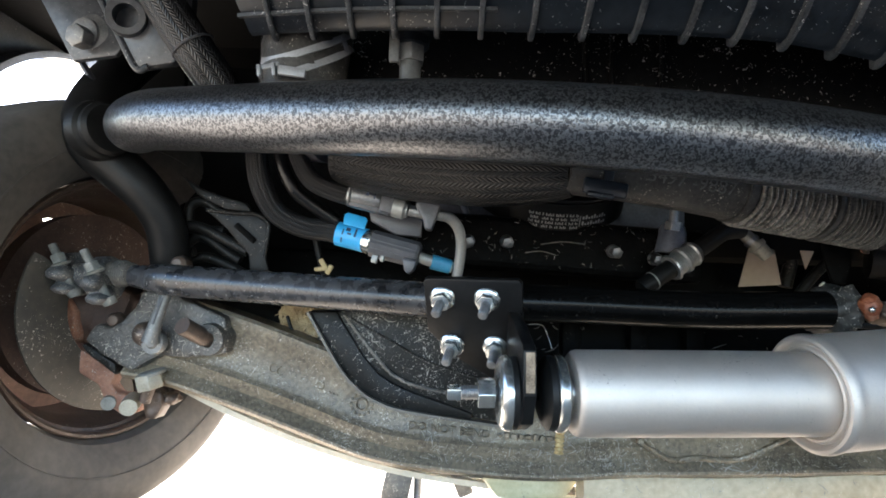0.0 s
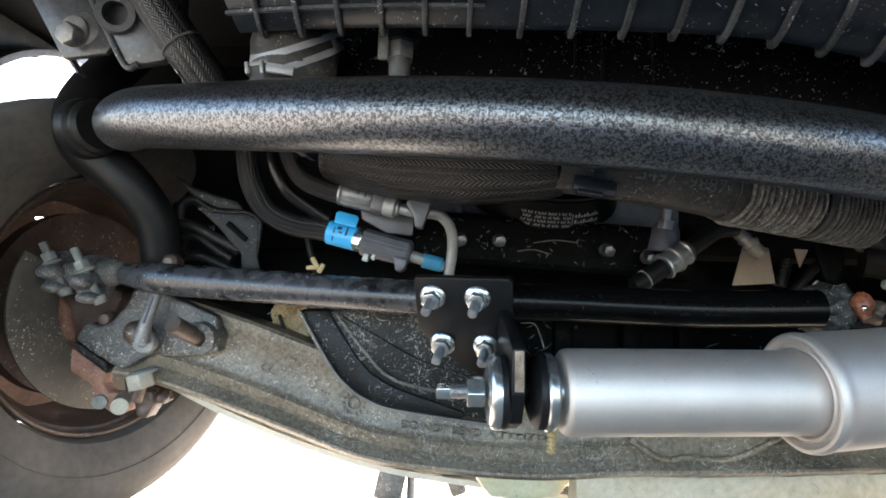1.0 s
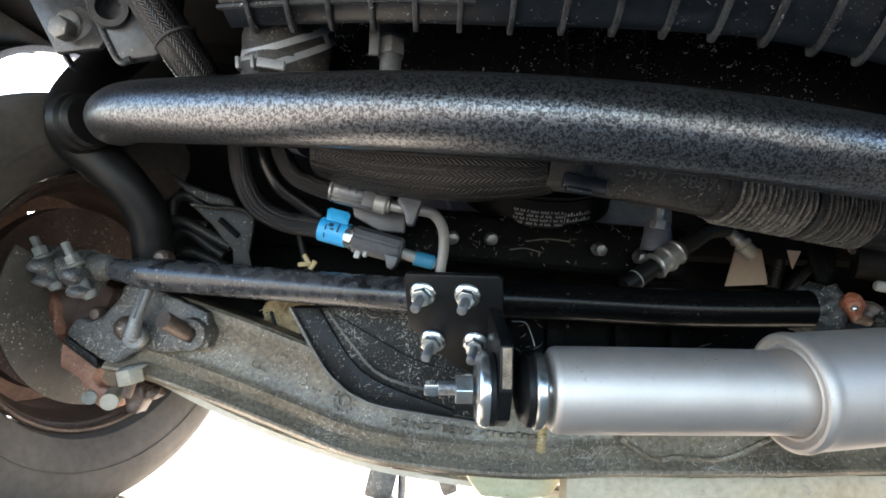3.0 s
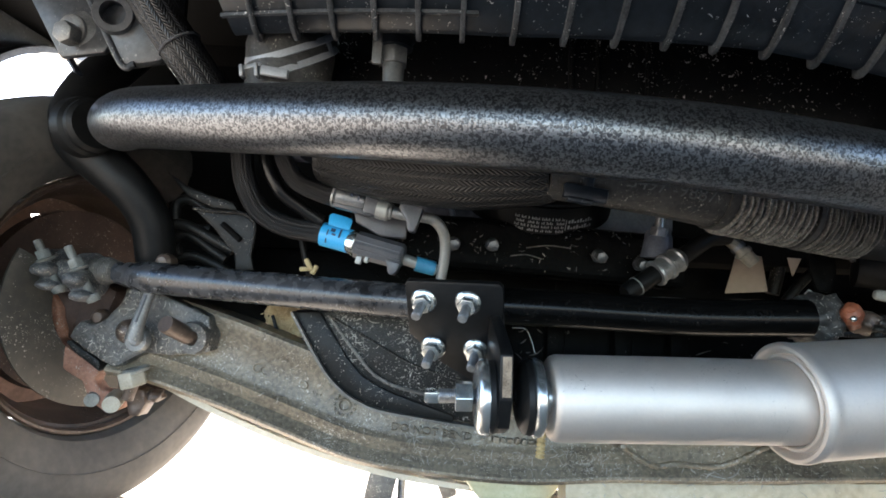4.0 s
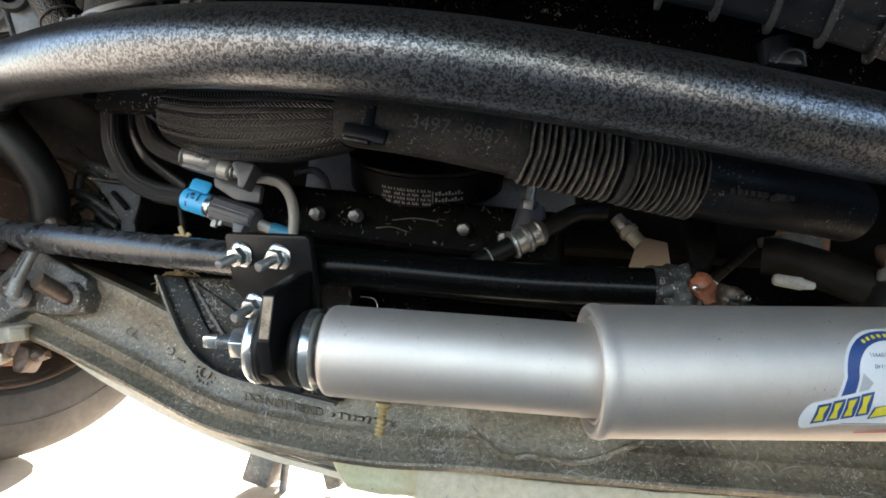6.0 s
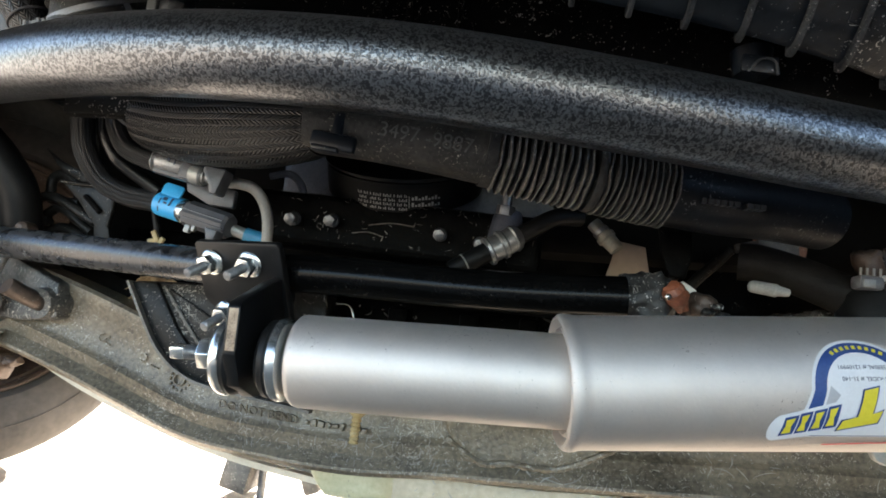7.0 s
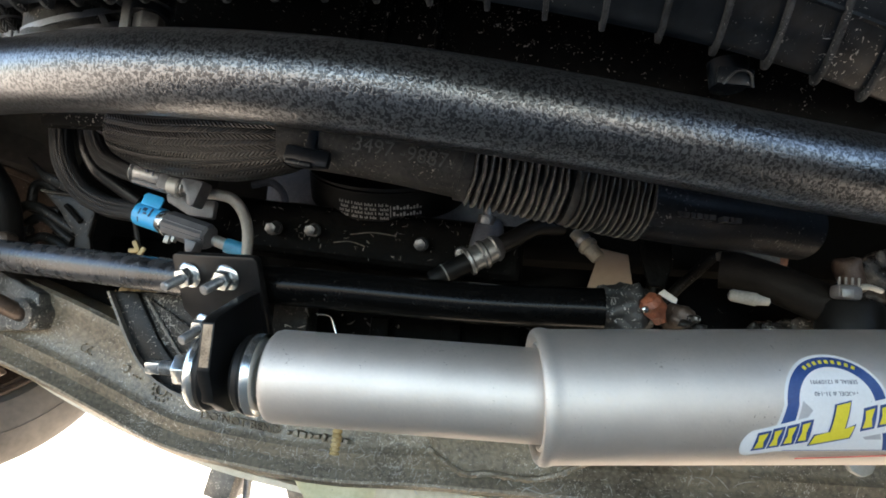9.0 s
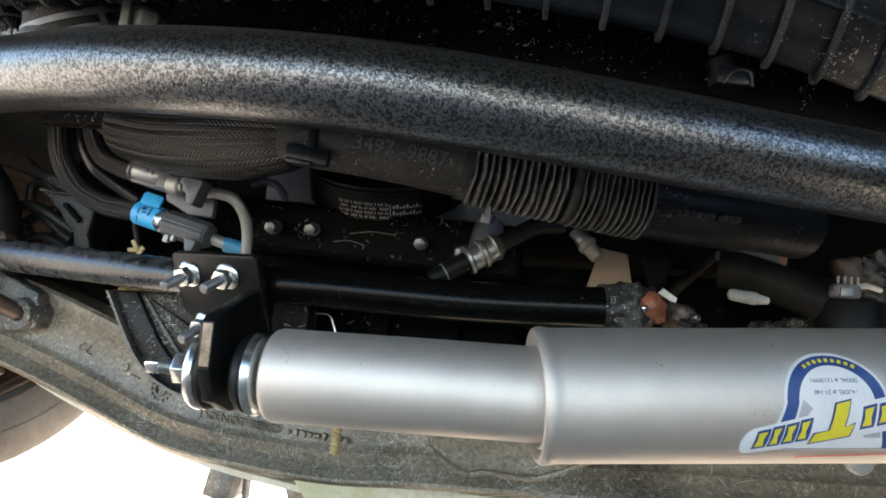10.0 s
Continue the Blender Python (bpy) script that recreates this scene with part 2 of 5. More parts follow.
RED = surface("red_print", (0.5, 0.03, 0.04), (0.6, 0.05, 0.05), 0.35, 0.0, 40, 0.0)
GROUND = surface("pale_concrete", (0.215, 0.18, 0.135), (0.285, 0.245, 0.19), 0.9, 0.0, 3, 0.3, grain=30)
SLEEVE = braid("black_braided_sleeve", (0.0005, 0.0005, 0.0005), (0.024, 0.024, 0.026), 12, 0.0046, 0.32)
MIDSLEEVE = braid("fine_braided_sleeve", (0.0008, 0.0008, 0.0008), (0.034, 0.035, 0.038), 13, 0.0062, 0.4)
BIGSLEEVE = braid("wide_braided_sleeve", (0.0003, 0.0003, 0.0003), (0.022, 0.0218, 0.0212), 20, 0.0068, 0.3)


# ---- mesh helpers ----
def V(p):
    return Vector(p)


def thing(name, base, label, category, group="", kind=""):
    e = new(name)
    e.location = base
    e.empty_display_size = 0.02
    return tagged(e, label, category, group, kind)


def part(name, bm, material, parent=None, label="", smooth=True):
    me = bpy.data.meshes.new(name)
    if smooth:
        for f in bm.faces:
            f.smooth = True
        for e in bm.edges:
            if len(e.link_faces) == 2 and e.calc_face_angle(0) > 0.6:
                e.smooth = False
    bm.to_mesh(me)
    bm.free()
    me.materials.append(material)
    ob = new(name, me)
    if parent is not None:
        ob.parent = parent
        if parent.type == "EMPTY":
            ob.matrix_parent_inverse = Matrix.Translation(-parent.location)
    if label:
        ob["label"] = label
    return ob


def join(*bms):
    out = bms[0]
    for b in bms[1:]:
        me = bpy.data.meshes.new("tmp")
        b.to_mesh(me)
        b.free()
        out.from_mesh(me)
        bpy.data.meshes.remove(me)
    return out


def frame_of(axis, up=(0, 0, 1)):
    a = V(axis).normalized()
    u = V(up) - a * a.dot(V(up))
    if u.length < 1e-4:
        u = V((1, 0, 0)) - a * a.x
    u.normalize()
    return a, u, a.cross(u)


def smooth_path(pts, step=8):
    p = [V(q) for q in pts]
    p = [p[0] * 2 - p[1]] + p + [p[-1] * 2 - p[-2]]
    out = []
    for i in range(1, len(p) - 2):
        for k in range(step):
            t = k / step
            out.append(0.5 * (2 * p[i] + (p[i + 1] - p[i - 1]) * t + (2 * p[i - 1] - 5 * p[i] + 4 * p[i + 1] - p[i + 2]) * t * t
                              + (3 * p[i] - p[i - 1] - 3 * p[i + 1] + p[i + 2]) * t ** 3))
    out.append(p[-2])
    return out


def sweep(path, section, caps=True, radii=None):
    """Sweeps a closed section [(u, v)...] along path; u points up, v sideways. Writes turn and length as UV."""
    bm = bmesh.new()
    uvl = bm.loops.layers.uv.new("UVMap")
    rings, lengths, total = [], [], 0.0
    t0 = (path[1] - path[0]).normalized()
    _, u, _ = frame_of(t0)
    for i, p in enumerate(path):
        t = (path[min(i + 1, len(path) - 1)] - path[max(i - 1, 0)]).normalized()
        u = (u - t * t.dot(u)).normalized()
        w = t.cross(u)
        k = radii[i] if radii else 1.0
        rings.append([bm.verts.new(p + u * (a * k) + w * (b * k)) for a, b in section])
        if i:
            total += (p - path[i - 1]).length
        lengths.append(total)
    n = len(section)
    for i in range(len(rings) - 1):
        for j in range(n):
            k = (j + 1) % n
            f = bm.faces.new((rings[i][j], rings[i][k], rings[i + 1][k], rings[i + 1][j]))
            for lp, (q, v) in zip(f.loops, ((j / n, lengths[i]), ((j + 1) / n, lengths[i]), ((j + 1) / n, lengths[i + 1]), (j / n, lengths[i + 1]))):
                lp[uvl].uv = (q, v)
    if caps:
        bm.faces.new(rings[0][::-1])
        bm.faces.new(rings[-1])
    bmesh.ops.recalc_face_normals(bm, faces=bm.faces)
    return bm


def circle(r, n=20):
    return [(r * math.cos(2 * math.pi * i / n), r * math.sin(2 * math.pi * i / n)) for i in range(n)]


def tube(pts, r, n=20, step=8, radii=None):
    path = smooth_path(pts, step) if len(pts) > 2 else [V(pts[0]).lerp(V(pts[1]), i / 6) for i in range(7)]
    rr = None
    if radii:
        rr = [np.interp(i / (len(path) - 1), np.linspace(0, 1, len(radii)), radii) for i in range(len(path))]
    return sweep(path, circle(r, n), radii=rr)


def lathe(profile, origin, axis, n=32, up=(0, 0, 1)):
    """Turned solid: profile [(distance along axis, radius)...]."""
    bm = bmesh.new()
    a, u, w = frame_of(axis, up)
    o = V(origin)
    rings = []
    for d, r in profile:
        if r < 1e-5:
            rings.append([bm.verts.new(o + a * d)])
        else:
            rings.append([bm.verts.new(o + a * d + (u * math.cos(t) + w * math.sin(t)) * r) for t in (2 * math.pi * i / n for i in range(n))])
    for p, q in zip(rings, rings[1:]):
        for j in range(n):
            k = (j + 1) % n
            if len(p) == 1 and len(q) == 1:
                continue
            if len(p) == 1:
                bm.faces.new((p[0], q[k], q[j]))
            elif len(q) == 1:
                bm.faces.new((p[j], p[k], q[0]))
            else:
                bm.faces.new((p[j], p[k], q[k], q[j]))
    if len(rings[0]) > 1 and len(rings[-1]) > 1 and profile[0] != profile[-1]:
        bm.faces.new(rings[0][::-1])
        bm.faces.new(rings[-1])
    bmesh.ops.recalc_face_normals(bm, faces=bm.faces)
    return bm


def torus(centre, axis, big, small, n=36, m=10, arc=1.0, start=0.0):
    a, u, w = frame_of(axis)
    pts = [V(centre) + (u * math.cos(t) + w * math.sin(t)) * big for t in (start + 2 * math.pi * arc * i / n for i in range(n + 1))]
    return sweep(pts, circle(small, m))


def bevelled(bm, width, segments=2):
    if width:
        bmesh.ops.bevel(bm, geom=[e for e in bm.edges if len(e.link_faces) == 2 and e.calc_face_angle(0) > 0.5], offset=width, segments=segments, profile=0.5, affect="EDGES", clamp_overlap=True)
    return bm


def prism(outline, origin, u, v, thick, bevel=0.002):
    """Extruded outline [(a, b)...] in the plane origin + a*u + b*v, thickened along u x v."""
    bm = bmesh.new()
    o, u, v = V(origin), V(u).normalized(), V(v).normalized()
    w = u.cross(v).normalized()
    front = [bm.verts.new(o + u * a + v * b) for a, b in outline]
    back = [bm.verts.new(o + u * a + v * b + w * thick) for a, b in outline]
    n = len(outline)
    bm.faces.new(front)
    bm.faces.new(back[::-1])
    for i in range(n):
        j = (i + 1) % n
        bm.faces.new((front[j], front[i], back[i], back[j]))
    bmesh.ops.recalc_face_normals(bm, faces=bm.faces)
    return bevelled(bm, bevel)


def plate(outline, y, thick, bevel=0.003):
    """Upright plate, outline in (x, z), front at y, thickened away from the viewer."""
    return prism(outline, (0, y, 0), (1, 0, 0), (0, 0, 1), -thick, bevel)


def block(centre, size, axis=(1, 0, 0), up=(0, 0, 1), bevel=0.003, segments=2):
    a, u, w = frame_of(axis, up)
    bm = bmesh.new()
    bmesh.ops.create_cube(bm, size=1)
    for p in bm.verts:
        c = p.co.copy()
        p.co = V(centre) + a * (c.x * size[0]) + w * (c.y * size[1]) + u * (c.z * size[2])
    bmesh.ops.recalc_face_normals(bm, faces=bm.faces)
    return bevelled(bm, bevel, segments)


def hexagon(centre, axis, across, height, turn=0.0, bevel=0.0012):
    a, u, w = frame_of(axis)
    r = across / 2 / math.cos(math.pi / 6)
    out = [(r * math.cos(turn + i * math.pi / 3), r * math.sin(turn + i * math.pi / 3)) for i in range(6)]
    return prism(out, centre, u, -w, -height if u.cross(-w).dot(a) < 0 else height, bevel)


def stud_mesh(start, axis, r, length, pitch=0.0022):
    prof, d = [(0, 0), (0, r * 0.86)], 0.001
    while d < length - 0.001:
        prof += [(d, r * 0.9), (d + pitch / 2, r)]
        d += pitch
    prof += [(length, r * 0.82), (length + 0.0008, 0)]
    return lathe(prof, start, axis, 14)


def lump(centre, size, seed, cuts=3, rough=0.25):
    """Irregular lump of debris."""
    bm = bmesh.new()
    bmesh.ops.create_icosphere(bm, subdivisions=cuts, radius=1)
    for p in bm.verts:
        k = 1 + rough * noise.noise(p.co * 1.7 + V((seed, seed * 2, 0))) + rough * 0.5 * noise.noise(p.co * 5 + V((0, seed, 3)))
        p.co = V((p.co.x * size[0], p.co.y * size[1], p.co.z * size[2])) * k + V(centre)
    return bm


def roughen(bm, size, amp, freq, seed=0):
    """Breaks a casting's large faces up and makes them uneven."""
    bmesh.ops.triangulate(bm, faces=bm.faces[:])
    for _ in range(5):
        long = [e for e in bm.edges if e.calc_length() > size]
        if not long:
            break
        bmesh.ops.subdivide_edges(bm, edges=long, cuts=1)
        bmesh.ops.triangulate(bm, faces=[f for f in bm.faces if len(f.verts) > 3])
    bm.normal_update()
    for p in bm.verts:
        q = p.co * freq + V((seed, 0, seed))
        p.co += p.normal * amp * (noise.noise(q) + 0.5 * noise.noise(q * 2.7))
    return bm


def flakes(ob, x0, x1, z0, z1, n, size, material, seed, start=0.3, name="dust_flakes"):
    """Curled slivers of dried dirt stuck on the front of a part."""
    rnd = random.Random(seed)
    bpy.context.view_layer.update()
    bm = bmesh.new()
    for _ in range(n):
        hit, p, no, _ = ob.ray_cast((rnd.uniform(x0, x1), start, rnd.uniform(z0, z1)), (0, 1, 0))
        if not hit:
            continue
        a, u, w = frame_of(no)
        t = rnd.uniform(0, 6.28)
        d = u * math.cos(t) + w * math.sin(t)
        e = no.cross(d)
        ln, wd, curl = size * rnd.uniform(0.35, 1.45) ** 3, size * rnd.uniform(0.08, 0.22), rnd.uniform(-0.7, 0.7)
        rows = []
        for k in range(5):
            q = k / 4 - 0.5
            c = p + d * (q * ln) + e * (curl * ln * (q * q - 0.1)) + no * (0.0007 + 0.25 * wd)
            h = wd * (1 - 1.6 * abs(q)) * 0.5 + 0.0002
            rows.append([bm.verts.new(c + e * h - no * 0.3 * wd), bm.verts.new(c), bm.verts.new(c - e * h - no * 0.3 * wd)])
        for r, q in zip(rows, rows[1:]):
            bm.faces.new((r[0], r[1], q[1], q[0]))
            bm.faces.new((r[1], r[2], q[2], q[1]))
    holder = ob.parent if ob.parent is not None and ob.parent.type == "EMPTY" else ob
    return tagged(part(name, bm, material, holder, "pale flakes of dried dirt"), kind="stuff")


# ---- setting ----
def setting(name, bm, mat, label, category, smooth=False):
    return tagged(part(name, bm, mat, None, "", smooth), label, category, kind="structure")


gbm = bmesh.new()
bmesh.ops.create_grid(gbm, x_segments=4, y_segments=4, size=300, matrix=Matrix.Translation((0, 0, 0.064)))
setting("ground", gbm, GROUND, "pale sunlit concrete ground under the vehicle", "ground")
# Closing panels that keep light out; the side and front ones are unseen additions.
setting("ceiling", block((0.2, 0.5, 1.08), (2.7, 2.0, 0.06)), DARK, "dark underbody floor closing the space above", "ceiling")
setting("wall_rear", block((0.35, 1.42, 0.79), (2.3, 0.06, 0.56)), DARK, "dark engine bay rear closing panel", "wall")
setting("wall_side", prism([(-0.47, 0.02), (1.45, 0.02), (1.45, 1.045), (0.3, 1.045), (0.3, 0.66), (-0.47, 0.66)], (1.38, 0, 0), (0, 1, 0), (0, 0, 1), 0.05, 0.002), DARK, "unseen dark side panel, added to cut light, with an open front corner", "wall")
setting("wall_front", prism([(-1.15, 0.88), (0.1, 0.86), (0.4, 0.72), (1.65, 0.69), (1.65, 3.2), (-1.15, 3.2)], (0, -0.5, 0), (1, 0, 0), (0, 0, 1), 0.06, 0.003), DARK, "unseen dark panel in front, added to block sky and sun", "vehicle front")

WHEEL_AXIS = (0.936, -0.352, 0)  # steered inwards
HUB = V((-0.556, 1.003, 0.416))


def body_side():
    """Fender panel with a round arch and a folded lip."""
    bm = bmesh.new()
    rings = []
    o = V((-1.0, 1.53, 0.53))
    for i in range(33):
        t = math.pi * (0.1 + 0.8 * i / 32)
        q = V((0, -math.cos(t), math.sin(t)))
        rings.append([bm.verts.new(o + q * r + V((d, 0, 0))) for r, d in ((0.5, 0), (0.5, 0.05), (0.515, 0.05), (0.515, 0.008), (0.95, 0.008), (0.95, 0))])
    for p, q in zip(rings, rings[1:]):
        for j in range(6):
            k = (j + 1) % 6
            bm.faces.new((p[j], p[k], q[k], q[j]))
    bm.faces.new(rings[0])
    bm.faces.new(rings[-1][::-1])
    bmesh.ops.recalc_face_normals(bm, faces=bm.faces)
    return bm


setting("wall_fender", body_side(), FRAMEPAINT, "dark inner fender panel with a round wheel arch", "fender", True)


def text_mesh(body, size, extrude=0.0):
    c = bpy.data.curves.new("txt", "FONT")
    c.body, c.size, c.align_x, c.align_y, c.resolution_u = body, size, "CENTER", "CENTER", 3
    ob = bpy.data.objects.new("txt", c)
    scene.collection.objects.link(ob)
    me = bpy.data.meshes.new_from_object(ob.evaluated_get(bpy.context.evaluated_depsgraph_get()))
    bpy.data.objects.remove(ob)
    bm = bmesh.new()
    bm.from_mesh(me)
    bpy.data.meshes.remove(me)
    return bm


# ---- wheel, brake and knuckle ----
WHEEL_MID = HUB - V(WHEEL_AXIS) * 0.1


def rim_disc():
    """Pressed wheel disc with oval hand holes near its edge."""
    bm = bmesh.new()
    a, u, w = frame_of(WHEEL_AXIS)
    n, rows = 96, []
    for d, r in ((-0.085, 0.03), (-0.085, 0.076), (-0.062, 0.109), (-0.06, 0.131), (-0.0625, 0.147), (-0.064, 0.155), (-0.068, 0.164), (-0.082, 0.2)):
        rows.append([bm.verts.new(WHEEL_MID + a * d + (w * math.cos(t) + u * math.sin(t)) * r) for t in (2 * math.pi * i / n for i in range(n))])
    for k, (p, q) in enumerate(zip(rows, rows[1:])):
        for j in range(n):
            if k == 4 and j in (21, 22, 23):
                continue
            bm.faces.new((p[j], p[(j + 1) % n], q[(j + 1) % n], q[j]))
    bmesh.ops.solidify(bm, geom=bm.faces[:], thickness=0.008)
    bmesh.ops.recalc_face_normals(bm, faces=bm.faces)
    return bm


def wheel():
    w = thing("wheel", WHEEL_MID - V((0, 0, 0.352)), "black road tyre on a dusty brown steel rim, on concrete", "wheel")
    ty = [(0.10, 0.2209), (0.126, 0.2285), (0.145, 0.2551), (0.153, 0.2856), (0.15, 0.312), (0.134, 0.335), (0.122, 0.3435), (0.112, 0.3445), (0.1, 0.349)]
    for c in (0.06, 0.02, -0.02, -0.06):
        ty += [(c + 0.006, 0.352), (c + 0.004, 0.3425), (c - 0.004, 0.3425), (c - 0.006, 0.352)]
    ty += [(-0.086, 0.349), (-0.1, 0.3395), (-0.13, 0.2856), (-0.118, 0.2285), (-0.10, 0.2171), (0.10, 0.2209)]
    tyre = part("tyre", lathe(ty, WHEEL_MID, WHEEL_AXIS, 96), TYRE, w)
    part("sidewall_bead", torus(WHEEL_MID + V(WHEEL_AXIS) * 0.1515, WHEEL_AXIS, 0.276, 0.0012, 72, 6), TYRE, tyre)
    rim = [(0.106, 0.2104), (0.112, 0.2147), (0.113, 0.2185), (0.109, 0.2213), (0.104, 0.2199), (0.1, 0.2152), (0.094, 0.2056), (0.075, 0.199), (0.06, 0.1904), (0.04, 0.1866), (0.0, 0.1847), (-0.06, 0.1866), (-0.09, 0.1999), (-0.09, 0.2056), (0.09, 0.2109), (0.106, 0.2104)]
    part("rim", lathe(rim, WHEEL_MID, WHEEL_AXIS, 96), DKRUST, w)
    part("rim_disc", rim_disc(), DKRUST, w)
    return w


wheel()


def brake():
    b = thing("brake_assembly", HUB + V((0.02, 0, -0.15)), "rusty disc brake with a speckled grey dust shield inside the rim", "brake")
    a, u, w = frame_of(WHEEL_AXIS)

    def sector(r0, r1, t0, t1, d0, d1, n=26, flare=0.0):
        bm = bmesh.new()
        rows = []
        for i in range(n + 1):
            t = radians(t0 + (t1 - t0) * i / n)
            q = w * math.cos(t) + u * math.sin(t)
            rows.append([bm.verts.new(HUB + a * d + q * r) for r, d in ((r0, d0), (r1 - 0.01, d0), (r1, d0 - flare), (r1, d1 - flare), (r1 - 0.01, d1), (r0, d1))])
        for p, q in zip(rows, rows[1:]):
            for j in range(6):
                k = (j + 1) % 6
                bm.faces.new((p[j], p[k], q[k], q[j]))
        bm.faces.new(rows[0])
        bm.faces.new(rows[-1][::-1])
        bmesh.ops.recalc_face_normals(bm, faces=bm.faces)
        return bm

    part("dust_shield", sector(0.1, 0.175, 258, 388, 0.014, 0.010, flare=0.003), SHIELD, b, "speckled grey sheet metal dust shield")
    part("brake_disc", lathe([(-0.09, 0.06), (-0.09, 0.16), (-0.06, 0.16), (-0.06, 0.06), (-0.09, 0.06)], HUB, WHEEL_AXIS, 56), DISC, b)
    part("hub_carrier", lathe([(-0.1, 0), (-0.1, 0.075), (-0.02, 0.08), (0.0, 0.06), (0.02, 0.03), (0.02, 0)], HUB, WHEEL_AXIS, 32), DISC, b)
    part("caliper_bracket", roughen(plate([(-0.615, 0.433), (-0.609, 0.438), (-0.594, 0.427), (-0.584, 0.407), (-0.582, 0.377), (-0.583, 0.358), (-0.555, 0.339), (-0.511, 0.310), (-0.517, 0.294), (-0.506, 0.279), (-0.487, 0.279), (-0.472, 0.264), (-0.474, 0.249), (-0.498, 0.246), (-0.522, 0.261), (-0.538, 0.292), (-0.581, 0.316), (-0.584, 0.325), (-0.606, 0.342), (-0.599, 0.366), (-0.601, 0.402)], 0.93, 0.03, 0.004), 0.02, 0.0016, 40), RUST, b, "rust-brown caliper bracket")
    part("caliper_knob", lump((-0.67, 0.967, 0.481), (0.022, 0.02, 0.03), 7, 3, 0.15), RUST, b)
    part("caliper_body", roughen(block((-0.568, 1.002, 0.412), (0.10, 0.09, 0.09), (0.9, 0, -0.3), bevel=0.012), 0.02, 0.005, 30, 3), DISC, b)
    part("bracket_bolt", lathe([(-0.012, 0), (-0.012, 0.013), (0.012, 0.014), (0.03, 0.014), (0.03, 0)], (-0.477, 0.917, 0.264), (-0.35, 1, 0.1), 18), CREAMNUT, b)
    part("bracket_bolt", lathe([(-0.004, 0), (-0.004, 0.011), (0.02, 0.012), (0.02, 0)], (-0.516, 0.927, 0.265), (-0.3, 1, 0.1), 16), PALESTEEL, b)
    part("slide_bolt", join(hexagon((-0.662, 0.942, 0.455), (0.6, -1, -0.2), 0.022, 0.016, 0.3), lathe([(0, 0), (0, 0.007), (0.03, 0.007), (0.03, 0)], (-0.667, 0.952, 0.455), (0.8, 0.3, -0.4), 14)), PALESTEEL, b)
    return b


brake()


def knuckle():
    k = thing("steering_knuckle", (-0.487, 0.962, 0.327), "dusty cast iron steering knuckle with a rusty draw key pin", "knuckle")
    part("body", roughen(plate([(-0.550, 0.364), (-0.532, 0.392), (-0.511, 0.385), (-0.491, 0.397), (-0.474, 0.418), (-0.462, 0.442), (-0.429, 0.451), (-0.392, 0.431), (-0.330, 0.406), (-0.324, 0.351), (-0.387, 0.342), (-0.427, 0.344), (-0.447, 0.335), (-0.460, 0.326), (-0.474, 0.319), (-0.497, 0.330)], 0.905, 0.085, 0.005), 0.012, 0.0016, 80, 2), KNUCKLE, k)
    flakes(k.children[0], -0.53, -0.33, 0.32, 0.44, 120, 0.005, FLAKE, 31)
    # Under face takes the black casting: the groove's shade is put into its colour.
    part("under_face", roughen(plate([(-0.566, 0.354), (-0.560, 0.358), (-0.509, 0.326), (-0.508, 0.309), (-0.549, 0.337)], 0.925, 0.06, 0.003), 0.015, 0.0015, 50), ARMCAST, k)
    part("boss", lathe([(0, 0.012), (0, 0.024), (0.012, 0.027), (0.04, 0.027), (0.04, 0.012), (0, 0.012)], (-0.352, 0.897, 0.371), (0.1, 1, 0.05), 28), KNUCKLE, k)
    part("pin", lathe([(0, 0), (0, 0.0125), (0.002, 0.0135), (0.075, 0.0135), (0.075, 0)], (-0.375, 0.857, 0.395), (0.017, 0.055, -0.025), 22), DKRUST, k, "rust-brown pin")
    part("grease_cap", lathe([(0, 0), (0.001, 0.008), (0.006, 0.012), (0.02, 0.013)], (-0.512, 0.912, 0.396), (0, 1, 0), 16), DKRUST, k)
    part("bush", lathe([(-0.008, 0), (-0.006, 0.009), (-0.001, 0.015), (0.006, 0.0185), (0.03, 0.02), (0.03, 0)], (-0.449, 0.884, 0.378), (0.1, 1, 0), 24), DKRUST, k)
    nut = part("king_nut", hexagon((-0.44, 0.907, 0.293), (-0.25, -0.1, 1), 0.036, 0.024, 0.5), CREAMNUT, k, "pale galvanised hex nut")
    part("nut_flange", lathe([(0, 0), (0, 0.02), (0.004, 0.021), (0.007, 0.018), (0.007, 0)], (-0.439, 0.907, 0.314), (-0.25, -0.1, 1), 24), PALESTEEL, nut)
    part("king_bolt", lathe([(0, 0), (0, 0.009), (0.03, 0.01), (0.03, 0)], (-0.449, 0.907, 0.272), (0.25, 0, 1), 16), DKRUST, k)
    part("lower_lug", roughen(join(plate([(-0.467, 0.289), (-0.436, 0.283), (-0.432, 0.26), (-0.442, 0.238), (-0.459, 0.241), (-0.465, 0.259)], 0.93, 0.035, 0.006), lump((-0.424, 0.945, 0.272), (0.012, 0.014, 0.01), 3, 3, 0.3)), 0.01, 0.0025, 60, 4), DKRUST, k, "brown lower lug")
    return k


knuckle()


